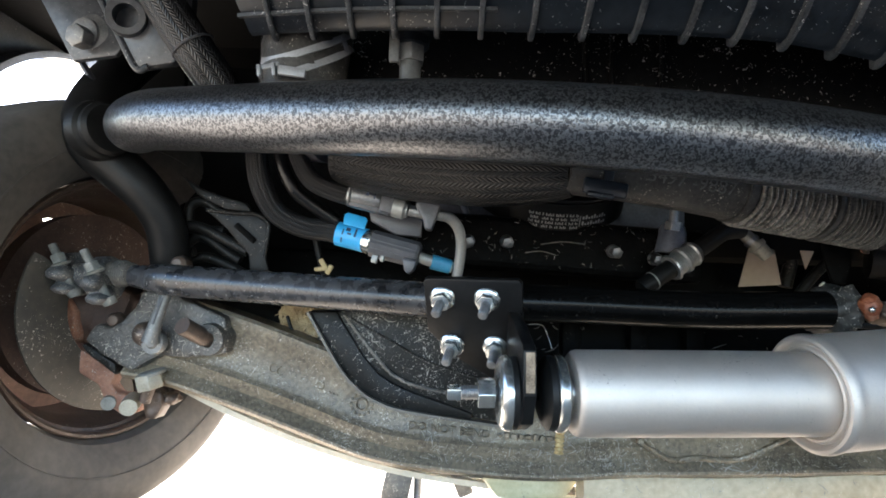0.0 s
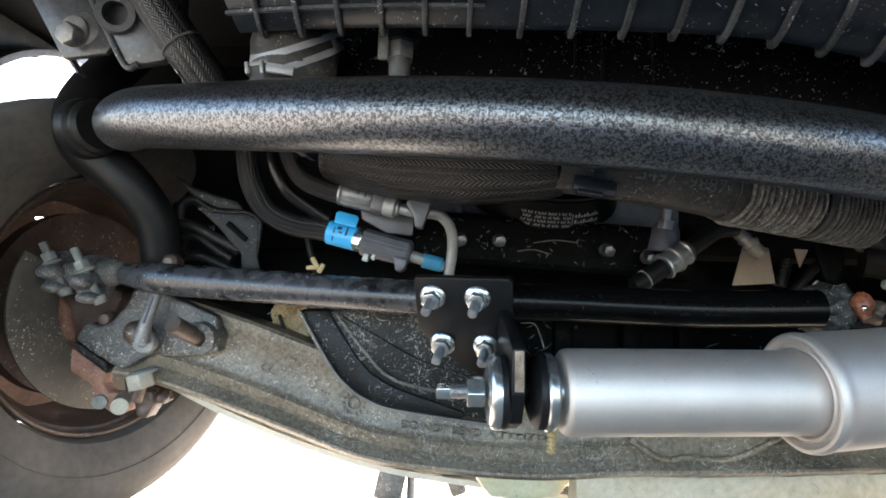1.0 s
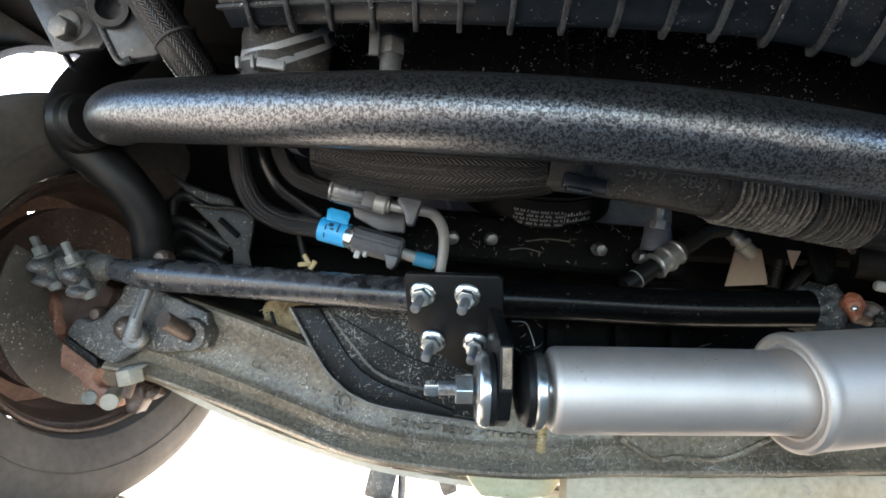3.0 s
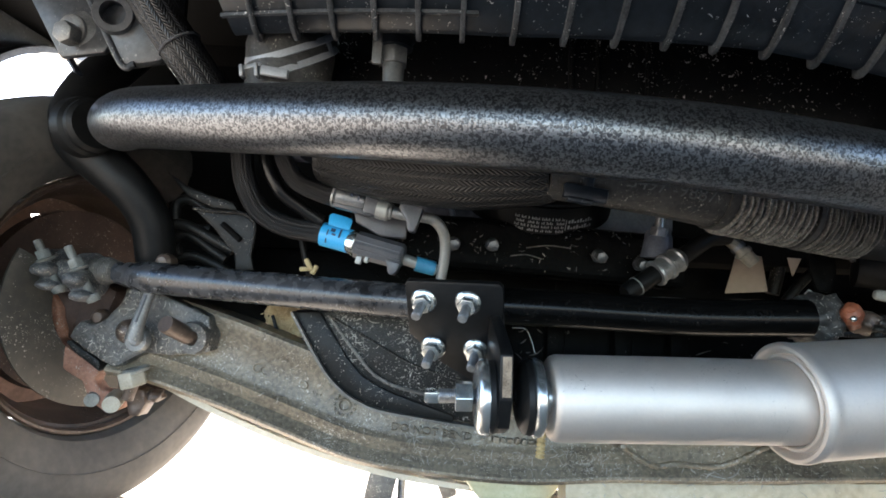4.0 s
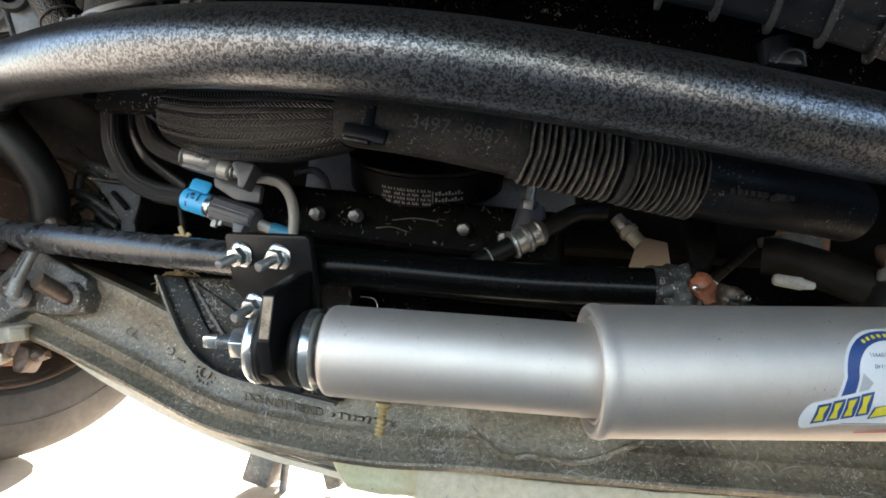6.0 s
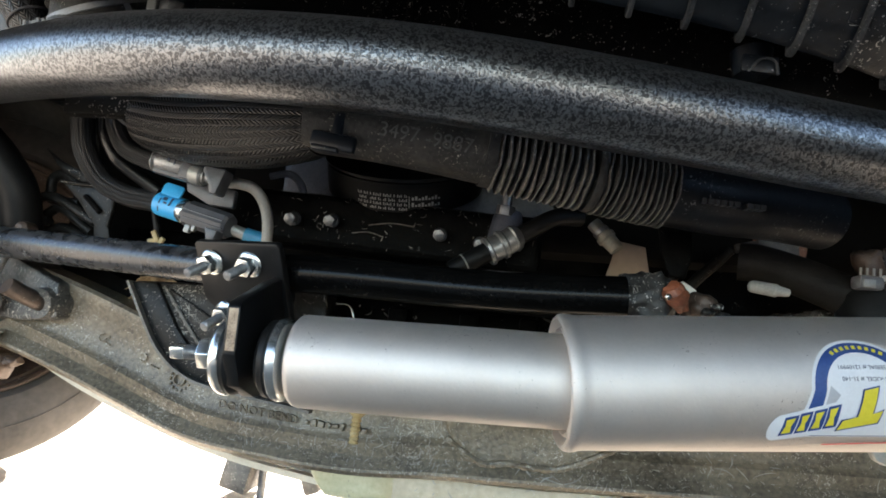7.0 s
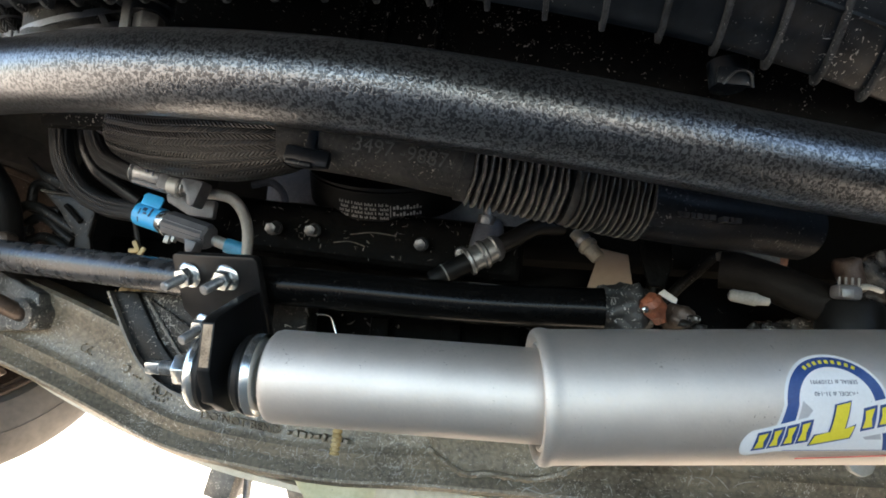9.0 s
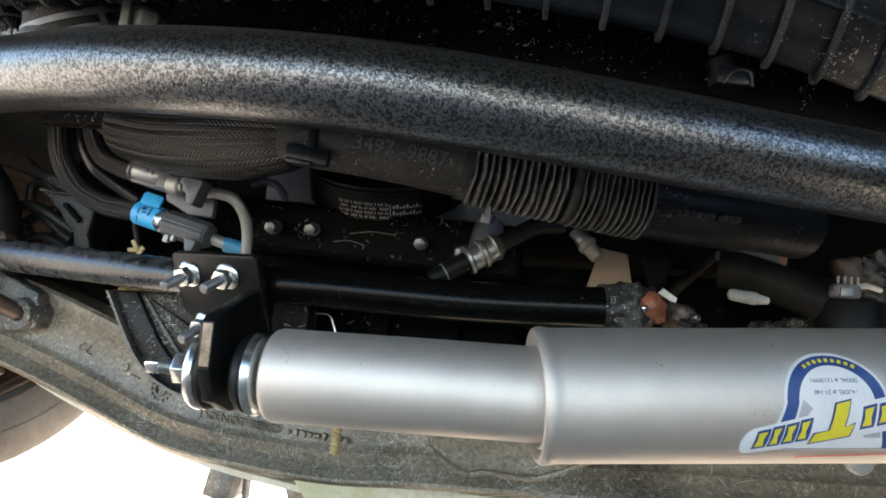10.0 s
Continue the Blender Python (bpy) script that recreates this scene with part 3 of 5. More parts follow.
def end_link():
    k = thing("end_link", (-0.437, 0.892, 0.365), "flat galvanised link bar with a ball eye on the knuckle", "link")
    part("eye", lathe([(-0.004, 0), (-0.004, 0.007), (-0.002, 0.009), (0, 0.01), (0, 0.0175), (0.003, 0.019), (0.012, 0.019), (0.014, 0.017), (0.014, 0)], (-0.43, 0.88, 0.367), (0.1, 1, 0), 26), LINKSTEEL, k)
    part("bar", tube([(-0.43, 0.876, 0.368), (-0.425, 0.874, 0.39), (-0.415, 0.877, 0.428), (-0.406, 0.882, 0.462)], 0.0105, 16, 8, radii=[1.25, 0.95, 0.78, 0.82]), LINKSTEEL, k)
    part("top_eye", lathe([(-0.012, 0), (-0.011, 0.008), (-0.006, 0.013), (0.004, 0.0145), (0.014, 0.013), (0.014, 0)], (-0.402, 0.897, 0.487), (0.1, 1, 0), 22), DKRUST, k)
    part("bar_rib", tube([(-0.423, 0.8655, 0.395), (-0.413, 0.87, 0.436)], 0.0022, 8), DARKSTEEL, k)
    return k


end_link()


# ---- axle ----
def axle():
    ax = thing("axle_beam", (-0.062, 0.962, 0.228), "dusty forged I-beam front axle, bowed down in the middle", "axle")
    path = smooth_path([(-0.486, 0.962, 0.378), (-0.414, 0.962, 0.366), (-0.299, 0.962, 0.332), (-0.195, 0.962, 0.296), (-0.081, 0.957, 0.259), (0.022, 0.952, 0.247), (0.168, 0.947, 0.241)] + [(0.308, 0.947, 0.25), (0.507, 0.947, 0.257), (0.743, 0.957, 0.266), (0.985, 0.967, 0.275)], 6)
    h, f, c = 0.068, 0.044, 0.028
    side = [(h, 0.028), (h - 0.005, 0.033), (h - 0.018, 0.033), (h - 0.03, c), (-h + 0.052, c), (-h + 0.046, c + 0.004), (-h + 0.041, c + 0.008), (-h + 0.036, c + 0.007), (-h + 0.022, c + 0.002), (-h + 0.012, f - 0.006), (-h + 0.006, f), (-h + 0.002, f), (-h - 0.001, f - 0.004), (-h - 0.005, f - 0.008), (-h - 0.007, f - 0.018)]
    sec = side + [(p, -q) for p, q in reversed(side)]
    beam = part("beam", sweep(path, sec), BEAM, ax)

    flakes(beam, -0.02, 0.3, 0.19, 0.26, 330, 0.0052, FLAKE, 21)
    flakes(beam, 0.1, 0.75, 0.18, 0.31, 420, 0.006, FLAKE, 23)
    flakes(beam, 0.3, 0.9, 0.19, 0.29, 70, 0.011, FLAKE, 24)
    flakes(beam, -0.42, -0.05, 0.25, 0.42, 90, 0.005, FLAKE, 22)

    def mark(bm, at, along, up=(0, -0.25, 1), lift=0.0025):
        """Raised casting letters on the web."""
        a, u, w = frame_of(along, up)
        geo = bmesh.ops.extrude_face_region(bm, geom=bm.faces[:])
        for e in geo["geom"]:
            if isinstance(e, bmesh.types.BMVert):
                e.co.z += lift
        for p in bm.verts:
            p.co = V(at) + a * p.co.x + u * p.co.y + a.cross(u) * p.co.z
        bmesh.ops.recalc_face_normals(bm, faces=bm.faces)
        return part("cast_mark", bm, BEAM, beam, smooth=False)

    g = V((-0.114, 0.928, 0.274))
    for i in range(14):
        t = 2 * math.pi * i / 14
        part("cast_mark", block(g + V((0.017 * math.cos(t), 0.0025, 0.017 * math.sin(t))), (0.005, 0.005, 0.005), bevel=0.0016), BEAM, beam)
    part("cast_mark", torus(g, (0, 1, 0), 0.009, 0.0018, 20, 6), BEAM, beam)
    mark(text_mesh("DO NOT BEND", 0.0185), (0.026, 0.917, 0.241), (0.141, 0, -0.012))
    for i in range(9):
        part("cast_mark", roughen(block(V((0.105, 0.914, 0.235)).lerp(V((0.193, 0.912, 0.232)), i / 8), (0.006 + 0.004 * ((i * 7) % 5) / 4, 0.008, 0.006 + 0.005 * ((i * 3) % 4) / 3), (1, 0, -0.17 + 0.3 * ((i * 5) % 3 - 1)), bevel=0.0015), 0.006, 0.001, 90, i), BEAM, beam)
    for x, z, arc in ((-0.258, 0.326, 0.7), (-0.246, 0.322, 0.6), (-0.182, 0.301, 0.8)):
        part("cast_mark", torus((x, 0.931, z), (0, 1, 0), 0.0062, 0.0013, 18, 6, arc, x * 40), BEAM, beam)
    for i in range(3):
        part("cast_mark", lump((-0.166 + 0.006 * i, 0.93, 0.291 - 0.002 * i), (0.0018, 0.002, 0.0018), i, 1, 0.2), BEAM, beam)
    return ax


axle()


# ---- steering arm on the axle, tie rod and bracket ----
def axle_arm():
    a = thing("axle_bracket", (-0.042, 0.912, 0.293), "dirty black cast bracket with weld beads on the axle beam", "bracket")
    web = part("web", plate([(-0.199, 0.421), (-0.143, 0.335), (-0.118, 0.307), (-0.091, 0.289), (-0.040, 0.275), (0.121, 0.255), (0.118, 0.431)], 0.9, 0.05, 0.006), ARMCAST, a)
    flakes(web, -0.16, 0.12, 0.27, 0.42, 130, 0.006, FLAKE, 11)
    # Strip blacker than the web: shade on this edge is put into the colour.
    part("flange_strip", plate([(-0.197, 0.419), (-0.145, 0.336), (-0.117, 0.306), (-0.089, 0.288), (-0.04, 0.273), (0.06, 0.262), (0.06, 0.272), (-0.03, 0.3), (-0.064, 0.314), (-0.086, 0.328), (-0.11, 0.354), (-0.154, 0.421)], 0.893, 0.012, 0.003), LINEBLACK, a, "smooth edge strip, its shade put in as black")
    part("rim_edge", sweep(smooth_path([(-0.197, 0.894, 0.419), (-0.145, 0.894, 0.336), (-0.117, 0.894, 0.306), (-0.089, 0.894, 0.288), (-0.04, 0.894, 0.273), (0.116, 0.894, 0.254)]), [(0.002, -0.006), (0.002, 0.01), (-0.002, 0.01), (-0.002, -0.006)]), CAST, a)
    part("weld_bead", roughen(tube([(-0.142, 0.898, 0.416), (-0.103, 0.898, 0.368), (-0.073, 0.898, 0.334), (-0.053, 0.898, 0.32), (-0.03, 0.898, 0.311), (0.003, 0.898, 0.304), (0.052, 0.898, 0.297)], 0.0026, 8, 12), 0.004, 0.0016, 300, 1), CAST, a, "dusty weld bead")
    part("weld_bead", tube([(-0.134, 0.897, 0.412), (-0.101, 0.897, 0.395), (-0.061, 0.897, 0.374), (-0.008, 0.897, 0.347), (0.072, 0.897, 0.324)], 0.0017, 8), ARMCAST, a, "dusty weld bead")
    part("web", roughen(plate([(0.290, 0.304), (0.321, 0.233), (0.346, 0.218), (0.372, 0.209), (0.463, 0.212), (0.502, 0.225), (0.550, 0.250), (0.568, 0.312)], 0.9, 0.05, 0.005), 0.02, 0.0012, 60, 5), BEAM, a)
    part("weld_bead", roughen(tube([(0.315, 0.899, 0.238), (0.345, 0.899, 0.219), (0.371, 0.899, 0.209), (0.401, 0.899, 0.213), (0.461, 0.899, 0.212), (0.5, 0.899, 0.225), (0.548, 0.899, 0.25)], 0.0042, 8, 12), 0.006, 0.0025, 200, 3), BEAM, a, "dust-crusted weld bead")
    return a


axle_arm()


def clamp_set(k, mid, ear, low, foot, tip, seed):
    """Split clamp round the tie rod end: ring, two swollen ears, bolt and nut."""
    m, ear, low, foot, tip = V(mid), V(ear), V(low), V(foot), V(tip)
    d = (tip - foot).normalized()
    c = part("clamp", roughen(join(lathe([(-0.013, 0.014), (-0.013, 0.031), (-0.009, 0.035), (0.009, 0.035), (0.013, 0.031), (0.013, 0.014), (-0.013, 0.014)], m, (1, -0.1, 0.05), 26),
                                   lump(ear, (0.017, 0.022, 0.013), seed, 3, 0.1), lump(ear.lerp(m, 0.35), (0.016, 0.02, 0.014), seed + 1, 3, 0.1),
                                   lump(low, (0.017, 0.022, 0.009), seed + 2, 3, 0.1), lump(low.lerp(m, 0.35), (0.016, 0.02, 0.012), seed + 3, 3, 0.1)), 0.012, 0.0012, 70, seed), CLAMPCAST, k, "dusty split clamp")
    part("bolt", stud_mesh(foot, d, 0.0062, (tip - foot).length, 0.002), PALESTEEL, c)
    n = ear + d * 0.014
    n = foot + d * (n - foot).dot(d)
    part("nut", hexagon(n, d, 0.019, 0.015, 0.4), PALESTEEL, c)
    part("washer", lathe([(-0.003, 0), (-0.003, 0.013), (0, 0.0145), (0.002, 0.012), (0.002, 0)], n, d, 20), PALESTEEL, c)
    part("bolt_head", lathe([(-0.008, 0), (-0.007, 0.009), (0, 0.0115), (0.004, 0.0115), (0.004, 0)], foot, d, 16), PALESTEEL, c)


CLAMPCAST = surface("dusty_grey_clamp", (0.035, 0.035, 0.037), (0.16, 0.158, 0.155), 0.5, 0.2, 30, 0.6, (330, 0.62, DUST, 20))


def tie_rod():
    k = thing("tie_rod", (-0.022, 0.762, 0.444), "dusty gloss black tubular tie rod running across the axle", "tie rod")
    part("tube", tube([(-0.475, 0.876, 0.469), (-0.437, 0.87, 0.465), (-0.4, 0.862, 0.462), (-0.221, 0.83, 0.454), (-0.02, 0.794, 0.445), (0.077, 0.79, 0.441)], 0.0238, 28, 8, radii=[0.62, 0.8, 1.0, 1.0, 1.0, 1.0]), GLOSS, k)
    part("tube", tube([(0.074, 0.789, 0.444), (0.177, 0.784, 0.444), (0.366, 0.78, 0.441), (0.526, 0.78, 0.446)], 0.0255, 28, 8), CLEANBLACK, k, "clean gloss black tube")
    part("threaded_end", stud_mesh((-0.505, 0.88, 0.471), (0.048, -0.01, -0.002), 0.018, 0.045, 0.004), CAST, k)
    part("lock_collar", lathe([(0, 0.01), (0, 0.019), (0.004, 0.0215), (0.008, 0.019), (0.012, 0.021), (0.017, 0.019), (0.02, 0.015), (0.02, 0.01), (0, 0.01)], (-0.491, 0.882, 0.47), (1, -0.1, 0.02), 24), CLAMPCAST, k)
    clamp_set(k, (-0.51, 0.884, 0.461), (-0.503, 0.842, 0.455), (-0.494, 0.847, 0.432), (-0.482, 0.85, 0.43), (-0.515, 0.834, 0.503), 3)
    clamp_set(k, (-0.579, 0.917, 0.467), (-0.575, 0.877, 0.468), (-0.57, 0.882, 0.445), (-0.557, 0.885, 0.44), (-0.586, 0.869, 0.512), 8)
    part("rod_end", tube([(-0.499, 0.884, 0.468), (-0.566, 0.907, 0.466), (-0.608, 0.932, 0.472)], 0.02, 14), CLAMPCAST, k)
    housing = part("end_housing", lump((0.552, 0.804, 0.446), (0.042, 0.03, 0.036), 5, 4, 0.3), surface("muddy_black_joint", (0.006, 0.006, 0.006), (0.028, 0.027, 0.025), 0.5, 0.0, 20, 0.4, (300, 0.66, (0.34, 0.325, 0.3), 24)), k, "mud-flecked black joint housing")
    flakes(housing, 0.51, 0.6, 0.41, 0.485, 45, 0.0038, FLAKE, 71)
    part("boot", roughen(lathe([(-0.012, 0), (-0.01, 0.007), (0, 0.0105), (0.008, 0.0135), (0.013, 0.0125), (0.02, 0.0135), (0.026, 0.009), (0.028, 0)], (0.589, 0.782, 0.444), (-0.5, -0.5, 0.7), 22), 0.006, 0.0035, 90, 2), ORANGE, k, "orange-brown rubber boot")
    part("grease_nipple", lathe([(0, 0), (0, 0.003), (0.006, 0.004), (0.01, 0.002), (0.011, 0)], (0.572, 0.757, 0.448), (-0.6, -0.8, 0.1), 12), ZINC, k)
    part("castle_nut", lump((0.619, 0.802, 0.444), (0.02, 0.02, 0.017), 9, 3, 0.3), DKRUST, k)
    for i, (dx, dz) in enumerate(((0.014, -0.004), (0.026, 0.003), (0.034, -0.006), (0.022, -0.012))):
        part("dirt_clump", lump(V((0.605, 0.777, 0.44)) + V((dx, 0.004 * i, dz)), (0.008, 0.006, 0.005), i + 2, 2, 0.5), ARMCAST, k)
    return k


tie_rod()

ROD0, SHOULDER, DAMPER_END = V((0.018, 0.685, 0.339)), V((0.45, 0.7, 0.347)), V((0.717, 0.735, 0.369))
ROD_AXIS = (SHOULDER - ROD0).normalized()
BODY_AXIS = (DAMPER_END - SHOULDER).normalized()
NUT0, PU, PV = V((0.0092, 0.752, 0.4455)), V((0.0575, -0.012, 0.0)), V((0.0145, 0.0285, -0.063))


def damper_bracket():
    b = thing("damper_bracket", NUT0 + PU * 0.7 + PV, "black steel bracket plate bolted to the tie rod by zinc nuts", "bracket")
    pu, n = PU.normalized(), PU.cross(PV).normalized()
    pv = n.cross(pu)
    o = NUT0 + n * 0.006
    part("plate", prism([(-0.024, -0.023), (-0.02, -0.027), (0.099, -0.027), (0.104, -0.022), (0.104, 0.12), (0.06, 0.12), (0.02, 0.095), (-0.024, 0.05)], o, pu, pv, 0.011, 0.0015), BLACK, b)
    for i, j in ((0, 0), (1, 0), (0, 1), (1, 1)):
        c = NUT0 + PU * i + PV * j
        nut = part("nut", hexagon(c + n * 0.002, -n, 0.0225, 0.013, 0.3 + 0.4 * i + 0.25 * j), ZINC, b, "bright zinc flange nut")
        part("flange", lathe([(0, 0), (0, 0.0165), (0.002, 0.0172), (0.004, 0.0155), (0.006, 0.012), (0.006, 0)], c + n * 0.0055, -n, 26), ZINC, nut)
        part("stud", stud_mesh(c + n * 0.004, -n, 0.0062, 0.043), STEEL, b, "threaded stud end")
    # tongue that carries the damper's rod
    q = ROD0 + ROD_AXIS * 0.0965
    fw = (-n - ROD_AXIS * ROD_AXIS.dot(-n)).normalized()
    fw = V((0, -1, 0)) - ROD_AXIS * ROD_AXIS.dot(V((0, -1, 0)))
    fw.normalize()
    upv = fw.cross(ROD_AXIS) if fw.cross(ROD_AXIS).z > 0 else ROD_AXIS.cross(fw)
    tongue = part("tongue", prism([(-0.11, 0.105), (-0.03, 0.085), (0.042, 0.06), (0.049, 0.054), (0.049, 0.004), (0.03, -0.03), (-0.01, -0.045), (-0.11, -0.045)], q, fw, upv, 0.0145, 0.0015), BLACK, b, "black steel tongue")
    # Bronze strip paints the glint that runs along the tongue's front edge.
    part("bare_edge", prism([(0.0492, 0.008), (0.0496, 0.008), (0.0496, 0.052), (0.0492, 0.052)], q + ROD_AXIS * 0.0015 * (1 if fw.cross(upv).dot(ROD_AXIS) > 0 else -1), fw, upv, 0.010, 0), surface("bronze_glint_edge", (0.08, 0.06, 0.044), (0.26, 0.2, 0.145), 0.34, 0.8, 60, 0.3), tongue, "bronze strip for the glint along the edge")
    return b


damper_bracket()


def damper():
    d = thing("steering_damper", ROD0 + ROD_AXIS * 0.3, "satin silver steering damper cylinder with a blue and yellow sticker", "damper")
    a = ROD_AXIS
    part("rod_tip", block(ROD0 + a * 0.009, (0.018, 0.015, 0.015), a, (0, -0.3, 1), 0.003), ZINC, d)
    part("rod", stud_mesh(ROD0 + a * 0.016, a, 0.0085, 0.0936 - 0.016, 0.0022), STEEL, d)
    part("nut", hexagon(ROD0 + a * 0.0362, a, 0.0322, 0.02, 0.5), ZINC, d, "bright zinc hex nut")
    w = 0.0595
    part("washer", lathe([(0, 0.0095), (0, 0.033), (0.0008, 0.0365), (0.0028, 0.0402), (0.006, 0.0428), (0.0105, 0.0438), (0.0138, 0.0434), (0.015, 0.0418), (0.0136, 0.0095), (0, 0.0095)], ROD0 + a * w, a, 48), ZINC, d, "dished zinc washer")
    part("bushing", lathe([(0.0132, 0.0095), (0.0132, 0.0412), (0.02, 0.0428), (0.0255, 0.0405), (0.031, 0.034), (0.0335, 0.026), (0.0335, 0.0095), (0.0132, 0.0095)], ROD0 + a * w, a, 48), RUBBER, d)
    w2 = 0.1075
    part("bushing", lathe([(0, 0.0095), (0, 0.026), (0.0035, 0.036), (0.009, 0.0425), (0.015, 0.0438), (0.019, 0.042), (0.019, 0.0095), (0, 0.0095)], ROD0 + a * w2, a, 48), RUBBER, d)
    part("washer", lathe([(0.0175, 0.0095), (0.0175, 0.0432), (0.0195, 0.0452), (0.0245, 0.0457), (0.0285, 0.0443), (0.031, 0.0408), (0.0322, 0.036), (0.0322, 0.0095), (0.0175, 0.0095)], ROD0 + a * w2, a, 48), ZINC, d, "dished zinc washer")
    part("rod_neck", lathe([(0.0286, 0), (0.0286, 0.0195), (0.0667, 0.0215), (0.0667, 0)], ROD0 + a * w2, a, 24), ZINC, d)
    ls = (SHOULDER - ROD0).length
    s0 = 0.1451
    part("sleeve", lathe([(s0 + 0.004, 0), (s0, 0.036), (s0 + 0.001, 0.0455), (s0 + 0.004, 0.0488), (s0 + 0.009, 0.0503), (ls * 0.75, 0.05), (ls + 0.012, 0.0492), (ls + 0.012, 0)], ROD0, a, 80), SILVER, d)
    part("body", lathe([(0.014, 0), (0.014, 0.0485), (0.004, 0.0495), (0.0, 0.0512), (-0.0015, 0.0535), (-0.0005, 0.0557), (0.0025, 0.057), (0.0035, 0.058), (0.0015, 0.0592), (-0.0025, 0.0615), (-0.0042, 0.0648), (-0.0034, 0.068), (-0.0005, 0.0702), (0.004, 0.0709), (0.0085, 0.0703), (0.0125, 0.0693), (0.018, 0.0691),
                       (0.0324, 0.0691), (0.2859, 0.0691), (0.5051, 0.0691), (0.5146, 0.0667), (0.5194, 0.0572), (0.5194, 0)], SHOULDER, BODY_AXIS, 96), SILVER, d)
    part("end_mount", lathe([(0.5146, 0), (0.5146, 0.0286), (0.5718, 0.0286), (0.5718, 0)], SHOULDER, BODY_AXIS, 32), ZINC, d)
    return d


DAMPER = damper()


# ---- anti-roll bar ----
def sway_bar():
    s = thing("anti_roll_bar", (0.066, 0.512, 0.609), "thick anti-roll bar in mottled grey hammered enamel", "anti-roll bar")
    pts = [(-0.437, 0.784, 0.671), (-0.403, 0.752, 0.667)] + [(-0.36, 0.715, 0.663), (-0.249, 0.655, 0.649), (-0.138, 0.601, 0.636), (-0.027, 0.557, 0.625), (0.084, 0.528, 0.615), (0.195, 0.514, 0.606), (0.305, 0.515, 0.598), (0.416, 0.53, 0.59), (0.527, 0.554, 0.583), (0.638, 0.583, 0.576), (0.749, 0.611, 0.57), (0.86, 0.628, 0.563)]
    path = smooth_path(pts, 8)
    ends = (0.55, 0.68, 0.78, 0.85, 0.9, 0.93, 0.96, 0.98)
    part("bar", sweep(path, circle(0.038, 48), radii=[ends[i] if i < len(ends) else 1.0 for i in range(len(path))]), HAMMER, s)
    part("lever", tube([(-0.53, 1.0, 0.87), (-0.552, 0.96, 0.815), (-0.558, 0.915, 0.757), (-0.548, 0.877, 0.703), (-0.527, 0.865, 0.664), (-0.495, 0.872, 0.633), (-0.458, 0.882, 0.598), (-0.432, 0.902, 0.55), (-0.428, 0.922, 0.486)], 0.034, 32, 8, radii=[1.0, 1.1, 1.15, 1.05, 0.92, 0.88]), RUBBER, s, "black painted lever arm")
    part("pivot_flange", lathe([(0, 0), (0, 0.034), (0.006, 0.039), (0.014, 0.039), (0.016, 0.036), (0.022, 0.043), (0.04, 0.045), (0.04, 0)], (-0.474, 0.812, 0.678), (-1, 0.6, 0), 40), RUBBER, s)
    return s


sway_bar()


# ---- cooler tank above ----
def tank_edge(x):
    return 0.606 + 0.35 * (x - 0.2) ** 2, 0.731 - 0.08 * max(0.0, x - 0.36) - 0.15 * max(0.0, x - 0.6) ** 2 + 0.05 * max(0.0, 0.1 - x)


# rounded underside: (back from the edge, up)
TANK_PROFILE = ((0.0, 0.016), (-0.006, 0.006), (-0.016, 0.007), (-0.04, 0.024), (-0.062, 0.046), (-0.08, 0.072), (-0.092, 0.105), (-0.097, 0.15), (-0.097, 0.26))


def cooler():
    c = thing("cooler_tank", (0.3, 0.6, 0.7), "dusty ribbed black plastic cooler tank hanging above the bar", "radiator")
    bm = bmesh.new()
    rows = []
    xs = [-0.232 + 1.457 * i / 60 for i in range(61)]
    for x in xs:
        y, z = tank_edge(x)
        lean = 0.3 * max(0.0, 1 - (x - xs[0]) / 0.05)
        rows.append([bm.verts.new((x + lean * (0.03 - b), y + a, z + b)) for a, b in TANK_PROFILE] + [bm.verts.new((x - lean * 0.23, y, z + 0.26))])
    n = len(rows[0])
    for p, q in zip(rows, rows[1:]):
        for j in range(n):
            k = (j + 1) % n
            bm.faces.new((p[j], p[k], q[k], q[j]))
    bm.faces.new(rows[0])
    bm.faces.new(rows[-1][::-1])
    bmesh.ops.recalc_face_normals(bm, faces=bm.faces)
    tank = part("tank", bm, PLASTIC, c)
    flakes(tank, -0.2, 1.1, 0.71, 0.9, 170, 0.003, PALEFLAKE, 41, 0.2)

    def on_tank(x, k):
        y, z = tank_edge(x)
        (a0, b0), (a1, b1) = (-0.04, 0.024), (-0.08, 0.072)
        return V((x, y + a0 + (a1 - a0) * k - 0.0005, z + b0 + (b1 - b0) * k - 0.0005))

    for x0, x1, k0, k1 in ((0.435, 0.456, 0.25, 0.75), (0.487, 0.512, 0.2, 0.7), (0.27, 0.292, 0.5, 0.95), (0.705, 0.73, 0.1, 0.6), (0.815, 0.838, 0.25, 0.8)):
        part("moulded_frame", sweep([on_tank(x, k) for x, k in ((x0, k0), (x1, k0), (x1, k1), (x0, k1), (x0, k0))], circle(0.0011, 6)), PLASTIC, c)
    part("moulded_ring", sweep([on_tank(0.397 + 0.018 * math.cos(t), 0.55 + 0.3 * math.sin(t)) for t in (2 * math.pi * i / 28 for i in range(29))], circle(0.0011, 6)), PLASTIC, c)
    for i in range(25):
        x = 0.3155 + 0.058 * (i - 10) if i > 10 else 0.044 + (0.0543 if i > 4 else 0.0475) * (i - 5)
        y, z = tank_edge(x)
